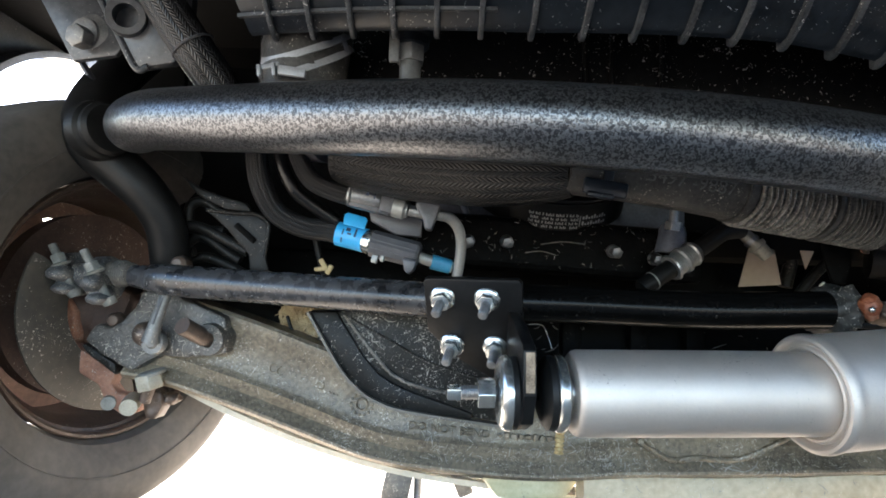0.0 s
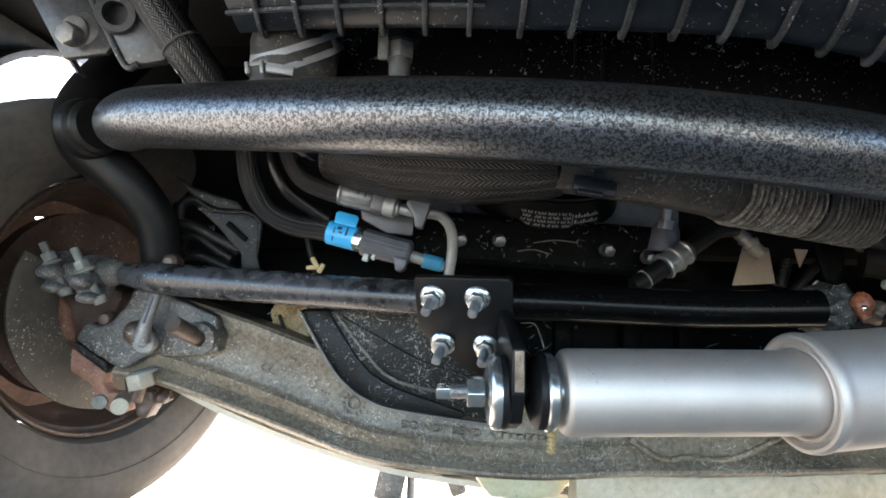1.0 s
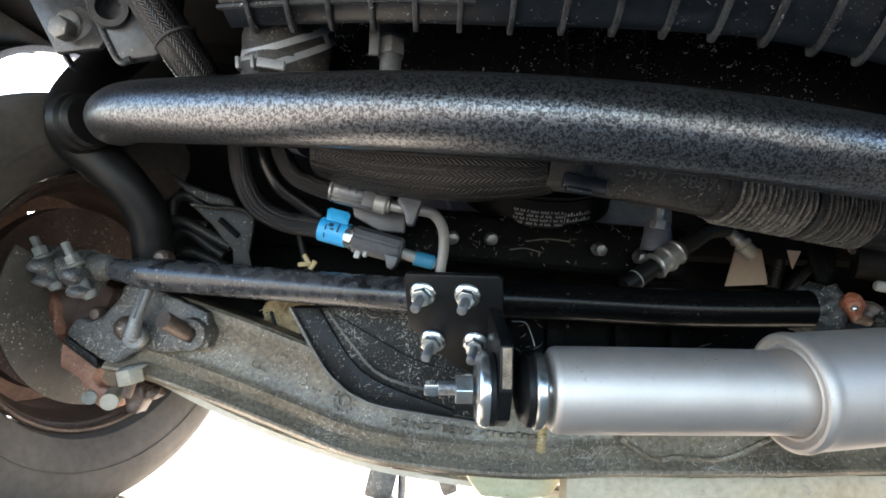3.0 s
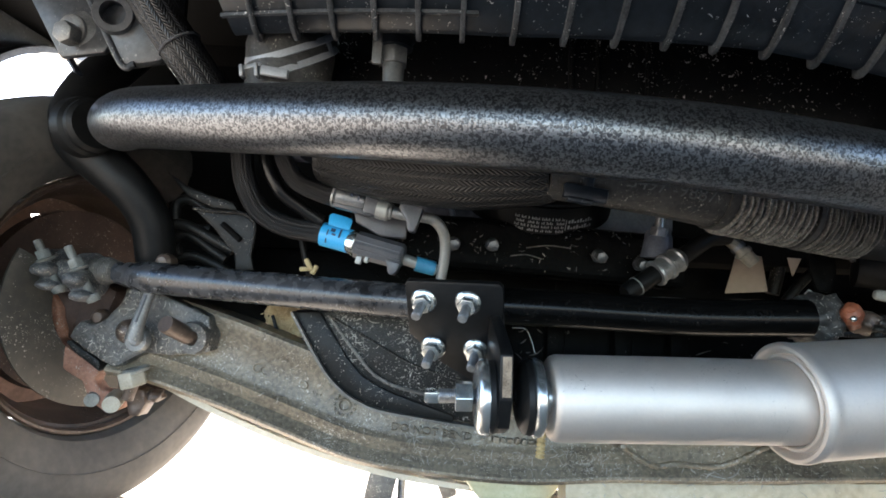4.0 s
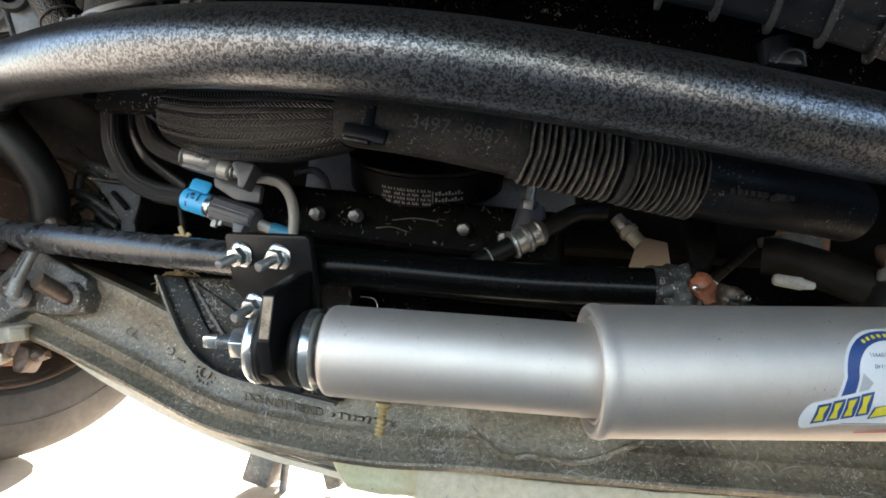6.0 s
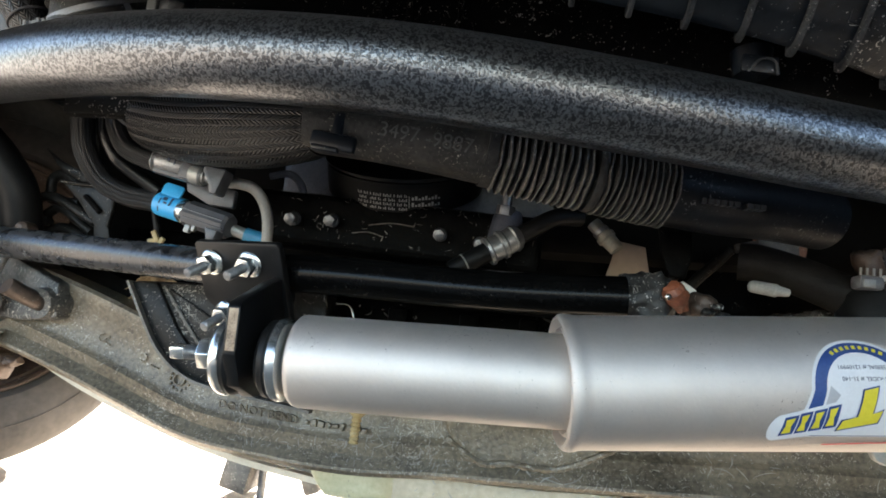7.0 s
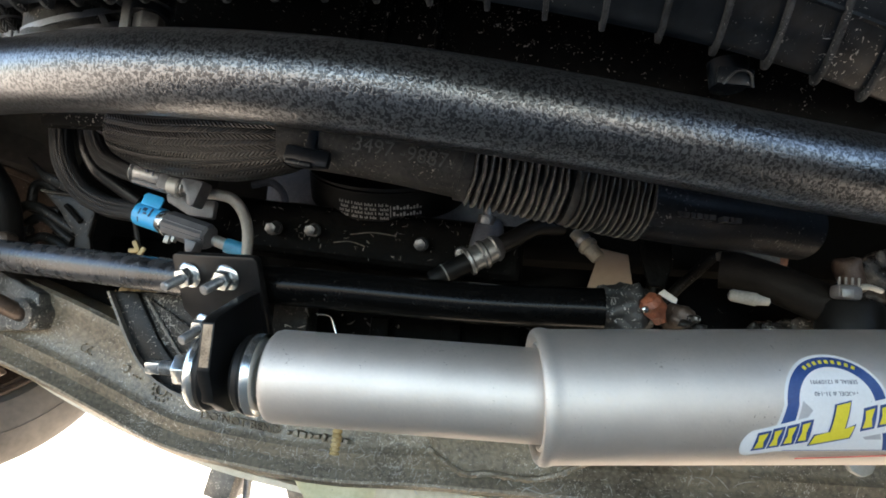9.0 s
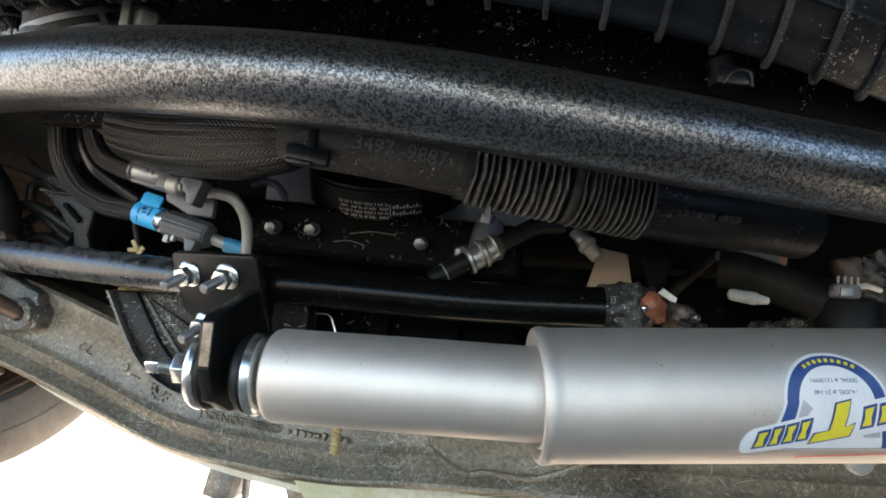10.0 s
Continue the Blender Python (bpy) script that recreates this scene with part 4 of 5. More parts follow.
        lower = [(0.003, 0.012), (0.003, 0.002), (-0.002, -0.002), (-0.01, -0.002), (-0.022, 0.003), (-0.045, 0.018), (-0.068, 0.041), (-0.087, 0.069), (-0.099, 0.104), (-0.104, 0.15), (-0.104, 0.24)]
        upper = [(-0.09, 0.24), (-0.09, 0.15), (-0.07, 0.07), (-0.03, 0.028), (-0.008, 0.014)]
        part("rib", prism([(y + a, z + b) for a, b in lower + upper], (x - 0.003, 0, 0), (0, 1, 0), (0, 0, 1), 0.0055, 0.0012), RIB, c)
    for x0, x1 in ((0, 13), (24, 60)):
        part("ledge", sweep([V((x, tank_edge(x)[0] - 0.033 - (0.03 if x0 else 0), tank_edge(x)[1] + 0.017 + (0.03 if x0 else 0))) for x in xs[x0:x1]], [(0.002, -0.0025), (0.002, 0.0025), (-0.002, 0.0025), (-0.002, -0.0025)]), RIB if not x0 else PLASTIC, c)
    o = V((-0.172, 0.717, 0.78))
    neck = part("hose_neck", lathe([(0.01, 0), (0.01, 0.056), (0.004, 0.0575), (-0.004, 0.0575), (-0.008, 0.052), (-0.014, 0.051), (-0.018, 0.0545), (-0.024, 0.0555), (-0.05, 0.053), (-0.06, 0.0545), (-0.064, 0.053), (-0.1, 0.05), (-0.1, 0)], o, (0.02, 0.05, 1), 48), DIRTYHOSE, c, "black rubber hose on the tank neck")
    zl, zf, zr = (-0.205, 0.702, 0.737)[2], (-0.15, 0.662, 0.731)[2], (-0.117, 0.702, 0.771)[2]

    def strand(drop, t0, t1, tall):
        ts = [t0 + (t1 - t0) * i / 30 for i in range(31)]
        return sweep([V((o.x + 0.0555 * math.cos(t), o.y + 0.0555 * math.sin(t), zf + (zr - zl) / 1.9 * math.cos(t) + ((zl + zr) / 2 - zf) * (1 + math.sin(t)) / 0.66 - drop)) for t in ts], [(tall, -0.0012), (tall, 0.0012), (-tall, 0.0012), (-tall, -0.0012)])

    part("hose_clamp", join(strand(0.0, -2.6, 0.6, 0.0042), strand(0.021, -1.5, 0.6, 0.0042), strand(0.0105, -0.42, -0.3, 0.0105), block((-0.17, 0.647, 0.704), (0.032, 0.006, 0.011), (1, 0, -0.12), bevel=0.0015),
                             block((-0.2, 0.652, 0.712), (0.026, 0.003, 0.005), (1, 0, 0.25), bevel=0.001), block((-0.209, 0.652, 0.705), (0.004, 0.012, 0.014), (1, 0, 0.12), bevel=0.001), block((-0.192, 0.652, 0.707), (0.004, 0.012, 0.016), (1, 0, 0.12), bevel=0.001)), BAND, neck, "grey two-strand spring clamp")
    p = V((-0.036, 0.672, 0.76))
    part("drain_boss", lathe([(0.02, 0), (0.02, 0.026), (0, 0.026), (-0.002, 0.022), (-0.012, 0.022), (-0.012, 0)], p, (0, 0, 1), 28), PLASTIC, c)
    part("drain_valve", join(hexagon(p + V((0, 0, -0.032)), (0, 0, 1), 0.03, 0.02, 0.4), lathe([(-0.075, 0), (-0.075, 0.012), (-0.03, 0.013), (-0.03, 0)], p, (0, 0, 1), 20), block(p + V((-0.018, -0.016, -0.018)), (0.012, 0.006, 0.04), bevel=0.002)), surface("grey_drain_plastic", (0.035, 0.036, 0.037), (0.085, 0.085, 0.083), 0.45, 0, 40, 0.1), c, "grey plastic drain valve")
    q = V((0.642, 0.722, 0.702))
    clip = part("clip", join(lathe([(0, 0), (0, 0.019), (0.03, 0.022), (0.03, 0)], q, (0, 0, 1), 24), block(q + V((0.0, -0.022, 0.004)), (0.038, 0.006, 0.02), (1, 0, -0.1), bevel=0.002)), PLASTIC, c)
    part("clip_tongue", tube([q + V((-0.014, -0.027, -0.007)), q + V((0.0, -0.027, 0.008)), q + V((0.014, -0.027, 0.006)), q + V((0.017, -0.027, -0.01))], 0.0015, 8), RIB, clip, "dusty bent clip tongue")
    return c


cooler()
shroud = thing("fan_shroud", (0.5, 0.76, 0.65), "dust-speckled black plastic fan shroud behind the bar", "shroud")
flakes(part("panel", block((0.5, 0.775, 0.79), (1.5, 0.02, 0.3), bevel=0.004), SHROUD, shroud), -0.1, 1.0, 0.64, 0.75, 150, 0.004, DIMFLAKE, 51)
flakes(shroud.children[0], 0.05, 1.0, 0.65, 0.75, 200, 0.0028, PALEFLAKE, 52)
for px in (0.195, 0.232, 0.30):
    part("seam_rib", block((px, 0.762, 0.76), (0.006, 0.01, 0.22), bevel=0.002), SHROUD, shroud)


# ---- hoses and engine front ----
def braided_hoses():
    h = thing("brake_hose", (-0.253, 0.862, 0.582), "black braided hose curving down to a grey coupling", "hose")
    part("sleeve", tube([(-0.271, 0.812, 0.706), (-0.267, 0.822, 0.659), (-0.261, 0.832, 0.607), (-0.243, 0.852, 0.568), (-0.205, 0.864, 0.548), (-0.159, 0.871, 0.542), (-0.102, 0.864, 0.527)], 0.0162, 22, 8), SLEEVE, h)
    ax = (0.088, -0.008, -0.021)
    part("collar", lathe([(-0.004, 0.01), (-0.004, 0.0165), (0.002, 0.0185), (0.008, 0.0195), (0.012, 0.017), (0.012, 0.01), (-0.004, 0.01)], (-0.108, 0.864, 0.529), ax, 26), ZINC, h, "bright metal ferrule")
    tag = part("tag", lathe([(0, 0.0172), (0, 0.0183), (0.046, 0.0183), (0.046, 0.0172), (0, 0.0172)], (-0.152, 0.87, 0.54), ax, 32), BLUE, h, "bright blue tape tag")
    part("flap", prism([(-0.017, -0.014), (0.017, -0.014), (0.018, 0.002), (0.014, 0.006), (-0.014, 0.006), (-0.018, 0.002)], (-0.123, 0.857, 0.561), ax, (0.15, 0.35, 1), 0.0035, 0.001), BLUE, tag)
    o = V((-0.152, 0.87, 0.54))
    for i, (d, t, w, l) in enumerate(((0.012, 0.2, 0.002, 0.009), (0.019, 0.5, 0.007, 0.006), (0.031, 0.35, 0.003, 0.014), (0.012, -0.5, 0.002, 0.008), (0.022, 0.15, 0.006, 0.003))):
        a, u, q = frame_of(ax, (0, -1, 0))
        up = a.cross(u) if a.cross(u).z > 0 else -a.cross(u)
        r = u * math.cos(t) + up * math.sin(t)
        part("print_bar", block(o + a * d + r * 0.0184, (w, 0.0005, l), a, a.cross(r), 0), INK, tag)
    body = part("coupling", join(lathe([(0, 0), (0, 0.0165), (0.004, 0.0205), (0.074, 0.0195), (0.078, 0.016), (0.078, 0)], (-0.102, 0.864, 0.527), ax, 8),
                                 prism([(0, 0), (0.022, 0), (0.02, -0.014), (0.014, -0.02), (0.008, -0.018), (0.004, -0.008)], (-0.049, 0.848, 0.503), ax, (0.2, 0, 1), 0.02, 0.002)), GREYPLASTIC, h, "grey plastic quick coupling")
    part("latch", join(block((-0.093, 0.856, 0.502), (0.009, 0.008, 0.012), ax, bevel=0.0015), block((-0.081, 0.853, 0.503), (0.006, 0.008, 0.01), ax, bevel=0.0015)), ALU, body)
    for dz in (-0.006, 0.006):
        part("ridge", block(V((-0.064, 0.843, 0.517)) + V((0, 0, dz)), (0.07, 0.003, 0.0022), ax, (0.2, -0.2, 1), 0.0008), GREYPLASTIC, body)
    part("stub", tube([(-0.036, 0.867, 0.51), (-0.007, 0.872, 0.501), (0.023, 0.877, 0.493)], 0.0085, 16), ALU, h, "dull metal pipe stub")
    # Darker blue than the tag: the shadow on this tape is in its colour.
    part("tape", lathe([(0, 0.0086), (0, 0.0112), (0.03, 0.0112), (0.03, 0.0086), (0, 0.0086)], (-0.009, 0.872, 0.501), (0.032, 0.005, -0.007), 20), surface("shaded_blue_tape", (0.02, 0.14, 0.26), (0.04, 0.22, 0.36), 0.5, 0.0, 60, 0.1), h, "blue tape")
    k = thing("coolant_hose", (-0.15, 0.852, 0.609), "black braided hose ending in a grey plug and bent metal pipe", "hose")
    part("sleeve", tube([(-0.212, 0.812, 0.707), (-0.206, 0.812, 0.662), (-0.197, 0.812, 0.633), (-0.179, 0.812, 0.608), (-0.148, 0.812, 0.594), (-0.122, 0.812, 0.587)], 0.0135, 20, 8), SLEEVE, k)
    ax2 = (0.118, 0, -0.026)
    part("ferrule", lathe([(0, 0.008), (0, 0.0172), (0.003, 0.0185), (0.006, 0.0155), (0.044, 0.0145), (0.048, 0.012), (0, 0.008)], (-0.127, 0.812, 0.592), ax2, 28), STEEL, k, "crimped metal ferrule")
    part("print_bar", join(block((-0.098, 0.795, 0.591), (0.004, 0.0006, 0.008), ax2, bevel=0), block((-0.088, 0.795, 0.588), (0.002, 0.0006, 0.012), ax2, bevel=0)), INK, k)
    plug = part("plug", join(block((-0.068, 0.807, 0.576), (0.026, 0.026, 0.026), ax2, bevel=0.004), block((-0.097, 0.812, 0.572), (0.06, 0.02, 0.01), ax2, bevel=0.003)), GREYPLASTIC, k, "grey plastic connector plug")
    part("wedge", prism([(0, 0.012), (0.03, 0.012), (0.024, -0.024), (0.014, -0.024), (0.01, -0.012), (-0.004, 0.004)], (-0.027, 0.794, 0.567), ax2, (0.15, 0, 1), 0.026, 0.003), GREYPLASTIC, plug)
    part("cap", lathe([(-0.009, 0), (-0.009, 0.014), (0.006, 0.0145), (0.009, 0.0125), (0.009, 0)], (-0.054, 0.802, 0.571), ax2, 22), ALU, plug)
    part("neck", lathe([(0, 0), (0, 0.0115), (0.004, 0.0115), (0.006, 0.008), (0.03, 0.008), (0.03, 0)], (-0.046, 0.802, 0.57), ax2, 20), STEEL, plug)
    part("mount", plate([(-0.105, 0.583), (-0.091, 0.583), (-0.064, 0.570), (-0.023, 0.563), (-0.024, 0.536), (-0.063, 0.539), (-0.086, 0.551), (-0.100, 0.558)], 0.85, 0.012, 0.003), GREYPLASTIC, k)
    part("bent_pipe", tube([(-0.018, 0.812, 0.565), (0.001, 0.815, 0.565), (0.019, 0.822, 0.561), (0.032, 0.832, 0.544), (0.035, 0.847, 0.516), (0.03, 0.862, 0.475)], 0.0078, 18, 8), ALU, k, "dull aluminium pipe bend")
    c = thing("cable", (-0.214, 0.872, 0.594), "glossy black cable between the braided hoses", "cable")
    part("conduit", tube([(-0.241, 0.832, 0.713), (-0.235, 0.832, 0.658), (-0.228, 0.832, 0.629), (-0.214, 0.837, 0.602), (-0.203, 0.844, 0.59), (-0.189, 0.852, 0.58), (-0.172, 0.86, 0.569), (-0.154, 0.867, 0.558)], 0.0102, 18, 8), CABLEBLACK, c)
    f = thing("flexible_conduit", (-0.197, 0.932, 0.511), "thin black corrugated conduit with a yellow clip", "conduit")
    part("conduit", tube([(-0.201, 0.922, 0.552), (-0.195, 0.927, 0.52), (-0.185, 0.932, 0.484), (-0.169, 0.942, 0.448)], 0.005, 10), RUBBER, f)
    part("clip", join(block((-0.186, 0.917, 0.487), (0.02, 0.008, 0.007), (1, 0, 0.1), bevel=0.002), block((-0.181, 0.912, 0.494), (0.008, 0.006, 0.02), (1, 0, 0.6), bevel=0.002), block((-0.172, 0.914, 0.486), (0.008, 0.006, 0.016), (1, 0, -0.6), bevel=0.002)), YELLOWCLIP, f, "yellowed plastic clip")


braided_hoses()


def flat(outline):
    bm = bmesh.new()
    bm.faces.new([bm.verts.new((a, b, 0)) for a, b in outline])
    return bm


def wrap(bm, origin, axis, r, step=0.004):
    """Lays a flat mesh (x along the axis, y round it from the front upwards) on a cylinder."""
    a = V(axis).normalized()
    up = (V((0, 0, 1)) - a * a.z).normalized()
    fr = up.cross(a)
    if fr.y > 0:
        fr = -fr
    ys = [p.co.y for p in bm.verts]
    y = math.floor(min(ys) / step) * step
    while y < max(ys):
        bmesh.ops.bisect_plane(bm, geom=bm.verts[:] + bm.edges[:] + bm.faces[:], plane_co=(0, y, 0), plane_no=(0, 1, 0))
        y += step
    bmesh.ops.triangulate(bm, faces=bm.faces[:])
    for p in bm.verts:
        t = p.co.y / r
        p.co = V(origin) + a * p.co.x + (fr * math.cos(t) + up * math.sin(t)) * r
    bmesh.ops.recalc_face_normals(bm, faces=bm.faces)
    return bm


def intake_hose():
    h = thing("intake_hose", (0.291, 0.692, 0.597), "dirty grey rubber intake hose with a corrugated middle", "hose")
    pts = [(0.153, 0.677, 0.612), (0.22, 0.68, 0.606), (0.292, 0.684, 0.597), (0.362, 0.687, 0.586)]
    part("pipe", tube(pts, 0.036, 32, 8), DIRTYHOSE, h)
    p0, p1 = V(pts[3]), V((0.558, 0.732, 0.565))
    ax = (p1 - p0).normalized()
    ln = (p1 - p0).length
    bellows = part("bellows", lathe([(-0.004, 0), (-0.004, 0.034), (0.002, 0.0315), (ln - 0.004, 0.0315), (ln, 0.034), (ln, 0)], p0, ax, 40), BELT, h, "corrugated rubber bellows with worn folds")
    part("divider", lathe([(0, 0.033), (0.001, 0.0405), (0.004, 0.0418), (0.008, 0.0415), (0.0105, 0.04), (0.0115, 0.033), (0, 0.033)], p0 + ax * (ln * 0.53), ax, 48), DIRTYHOSE, bellows)
    for start, end, count, rubber in ((0.0, 0.525, 13, FOLD), (0.59, 1.0, 12, NEWFOLD)):
        w = ln * (end - start) / count
        for i in range(count):
            d, wide = ln * start + w * i, 0.95 + 0.16 * ((i * 5) % 3) / 2
            f = lathe([(d, 0.031), (d + 0.1 * w, 0.0395), (d + 0.2 * w * wide, 0.0426), (d + 0.38 * w * wide, 0.0426), (d + 0.5 * w * wide, 0.0395), (d + 0.58 * w * wide, 0.031)], p0, ax, 48)
            for q in f.verts:
                q.co += ax * 0.0022 * noise.noise(q.co * 42 + V((i * 0.6, 0, 0))) + V((0, 0, 0.0012)) * noise.noise(V((i * 1.7, 4, start)))
            part("fold", f, rubber, bellows)
    part("clamp", lathe([(0, 0.036), (0, 0.0385), (0.012, 0.0385), (0.012, 0.036), (0, 0.036)], p0 - ax * 0.012, ax, 36), DIRTYHOSE, h)
    part("elbow", tube([p1 - ax * 0.01, (0.616, 0.752, 0.563), (0.701, 0.792, 0.567), (0.765, 0.822, 0.566)], 0.0385, 32, 8), surface("dusty_black_elbow", (0.0022, 0.0027, 0.0037), (0.008, 0.0095, 0.013), 0.42, 0.0, 18, 0.2, (280, 0.71, (0.16, 0.16, 0.16), 14), spec=0.2), h, "smooth black rubber elbow")
    t = text_mesh("3497 -9887", 0.0225)
    o = V(pts[1])
    hx = (V(pts[3]) - o).normalized()
    for q in t.verts:
        q.co.x += 0.071
        q.co.y -= 0.0085
    part("number", wrap(t, o, hx, 0.0372, 0.006), LIGHTPRINT, h, "pale printed number", smooth=False)
    faint = surface("faint_print", (0.012, 0.0125, 0.014), (0.034, 0.035, 0.038), 0.5)
    q0, q1 = V((0.589, 0.707, 0.551)), V((0.652, 0.717, 0.549))
    for i in range(10):
        if i != 6:
            part("print_bar", block(q0.lerp(q1, i / 9), (0.004 + 0.002 * (i % 2), 0.012, 0.0055), q1 - q0, bevel=0), faint, h)
    s = thing("sleeved_hose", (-0.024, 0.762, 0.621), "wide black braided sleeve over a thick hose", "hose")
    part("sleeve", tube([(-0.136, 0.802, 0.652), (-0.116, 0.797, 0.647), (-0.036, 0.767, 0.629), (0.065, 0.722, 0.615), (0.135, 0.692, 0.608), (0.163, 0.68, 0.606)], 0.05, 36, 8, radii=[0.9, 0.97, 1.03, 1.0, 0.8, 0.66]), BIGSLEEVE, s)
    part("end_fitting", lathe([(0, 0), (0, 0.026), (0.012, 0.03), (0.03, 0.038), (0.06, 0.041), (0.06, 0)], (-0.213, 0.842, 0.68), (0.8, -0.5, -0.05), 32), GREYPLASTIC, s)
    part("bracket_clip", join(block((0.191, 0.647, 0.578), (0.05, 0.012, 0.018), (1, 0, -0.15), bevel=0.003), block((0.184, 0.642, 0.569), (0.03, 0.01, 0.006), (1, 0, -0.15), bevel=0.002), block((0.195, 0.647, 0.596), (0.012, 0.01, 0.03), (1, 0, -0.15), bevel=0.003)), PLASTIC, s, "black plastic hose clip")


intake_hose()


def sticker():
    """Decal wrapped on the damper's body."""
    r, size = 0.0691, 0.953

    def lay(outline, material, lift, name="print", parent=DAMPER, label=""):
        return part(name, wrap(flat([(cx + (x - cx) * size, cy + (y - cy) * size) for x, y in outline]), SHOULDER, BODY_AXIS, r + lift), material, parent, label, smooth=False)

    cx, cy = 0.2703, 0.0041

    def arch(k, cut):
        return [(cx + k * 0.0525 * math.cos(t), cy - 0.004 + k * 0.052 * math.sin(t)) for t in (math.pi * i / 24 for i in range(25))] + [(cx - k * 0.072, cy + cut), (cx + k * 0.072, cy + cut)]

    base = lay(arch(1.0, -0.056), STICKER, 0.0004, "sticker", DAMPER, "white sticker with a navy arch and yellow shapes")
    lay(arch(0.94, -0.055), NAVY, 0.0007, "arch", base)
    lay(arch(0.72, -0.054), STICKER, 0.001, "arch_centre", base)
    lay([(cx - 0.034, cy + 0.0), (cx - 0.012, cy - 0.022), (cx - 0.03, cy - 0.04), (cx - 0.046, cy - 0.04)], SILVERPRINT, 0.0013, "shade", base)
    lay([(cx + 0.034, cy + 0.0), (cx + 0.046, cy - 0.04), (cx + 0.03, cy - 0.04), (cx + 0.012, cy - 0.022)], SILVERPRINT, 0.0013, "shade", base)

    def band(x, y):
        return cx + x, cy - 0.034 + 0.235 * x + y

    lay([band(-0.082 - 0.0115 * math.cos(t), 0.0078 + 0.0162 * math.sin(t)) for t in (radians(-80 + 20 * i) for i in range(9))] + [band(-0.03, 0.025), band(-0.022, 0.034), band(0.022, 0.036), band(0.03, 0.025), band(0.108, 0.024), band(0.104, -0.01)], STICKER, 0.0016, "banner", base)
    for x, w, h in ((-0.0745, 0.0135, 0.019), (-0.0605, 0.012, 0.02), (-0.047, 0.0125, 0.02), (-0.0335, 0.0125, 0.021), (0.029, 0.014, 0.02), (0.045, 0.013, 0.019), (0.061, 0.014, 0.019), (0.079, 0.017, 0.018)):
        lay([band(x - w / 2, -0.002), band(x + w / 2, -0.002), band(x + w / 2 + 0.003, h + 0.001), band(x - w / 2 + 0.003, h + 0.001)], NAVY, 0.0019, "navy_edge", base)
        lay([band(x - w / 2 + 0.002, 0.001), band(x + w / 2 - 0.0025, 0.0005), band(x + w / 2 - 0.0035, 0.45 * h), band(x + w / 2, h - 0.0015), band(x - w / 2 + 0.0045, h - 0.002), band(x - w / 2 + 0.0045, 0.5 * h)], YELLOW, 0.0022, "yellow_block", base)
    for g, m, k in ((0.0015, NAVY, 0.0025), (0.0, YELLOW, 0.0028)):
        lay([band(-0.026 - g, -0.006 - g), band(0.012 + g, -0.006 - g), band(0.016 + g, 0.006 + g), band(0.006 + g, 0.005), band(0.012 + g, 0.03 + g), band(-0.002 - g, 0.03 + g), band(-0.008 - g, 0.005), band(-0.022 - g, 0.004 + g)], m, k, "large_block", base)
    for i in range(9):
        t = radians(58 + 8 * i)
        u, v = math.cos(t), math.sin(t)
        x, y = cx + 0.0465 * u, cy - 0.004 + 0.0432 * v
        lay([(x + 0.0018 * a * v + 0.002 * b * u, y - 0.0018 * a * u + 0.002 * b * v) for a, b in ((-1, -1), (1, -1), (1, 1), (-1, 1))], YELLOW, 0.001, "yellow_bar", base)
    for body, y in (("MODEL # 31-140", 0.0065), ("SERIAL # 12109991", 0.0175)):
        t = text_mesh(body, 0.0057)
        for q in t.verts:
            q.co = V((cx - q.co.x, cy + y - q.co.y, 0))
        part("small_print", wrap(t, SHOULDER, BODY_AXIS, r + 0.0014), INK, base, smooth=False)
    lay([(cx - 0.03, cy - 0.068), (cx + 0.1, cy - 0.06), (cx + 0.1, cy - 0.063), (cx - 0.03, cy - 0.071)], RED, 0.0007, "red_stripe", base)


sticker()

def engine():
    e = thing("engine", (0.35, 1.05, 0.45), "black front of an engine with small flange bolts", "engine")
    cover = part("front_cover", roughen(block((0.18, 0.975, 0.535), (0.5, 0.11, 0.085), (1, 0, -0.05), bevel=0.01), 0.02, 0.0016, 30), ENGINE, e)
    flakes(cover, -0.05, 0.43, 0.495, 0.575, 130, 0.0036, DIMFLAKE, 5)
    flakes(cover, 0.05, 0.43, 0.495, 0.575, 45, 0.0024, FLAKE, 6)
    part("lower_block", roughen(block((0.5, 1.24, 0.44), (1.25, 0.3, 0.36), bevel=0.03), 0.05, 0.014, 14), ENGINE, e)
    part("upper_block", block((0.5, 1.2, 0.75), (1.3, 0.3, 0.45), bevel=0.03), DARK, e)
    part("alloy_housing", block((0.206, 1.072, 0.636), (0.5, 0.06, 0.13), bevel=0.02), ALLOY, e, "grey alloy housing")
    part("housing_web", tube([(-0.015, 0.942, 0.61), (0.016, 0.942, 0.616), (0.038, 0.942, 0.601), (0.048, 0.942, 0.574)], 0.006, 10), ALLOY, e)
    part("cover_arc", tube([(0.165, 0.917, 0.536), (0.2, 0.917, 0.541), (0.236, 0.917, 0.538)], 0.0008, 8), DIMFLAKE, e)
    part("cover_arc", tube([(0.14, 0.917, 0.522), (0.165, 0.917, 0.525), (0.19, 0.917, 0.519)], 0.0007, 8), DIMFLAKE, e)
    for p in ((0.109, 0.9, 0.539), (0.278, 0.898, 0.528), (0.34, 0.888, 0.517), (0.048, 0.897, 0.538), (0.046, 0.912, 0.538)):
        b = part("flange_bolt", hexagon(V(p) + V((0, 0.009, 0)), (0.05, -1, -0.25), 0.0155, 0.02, 0.3, 0.0005), BOLTSTEEL, e, "small steel flange bolt")
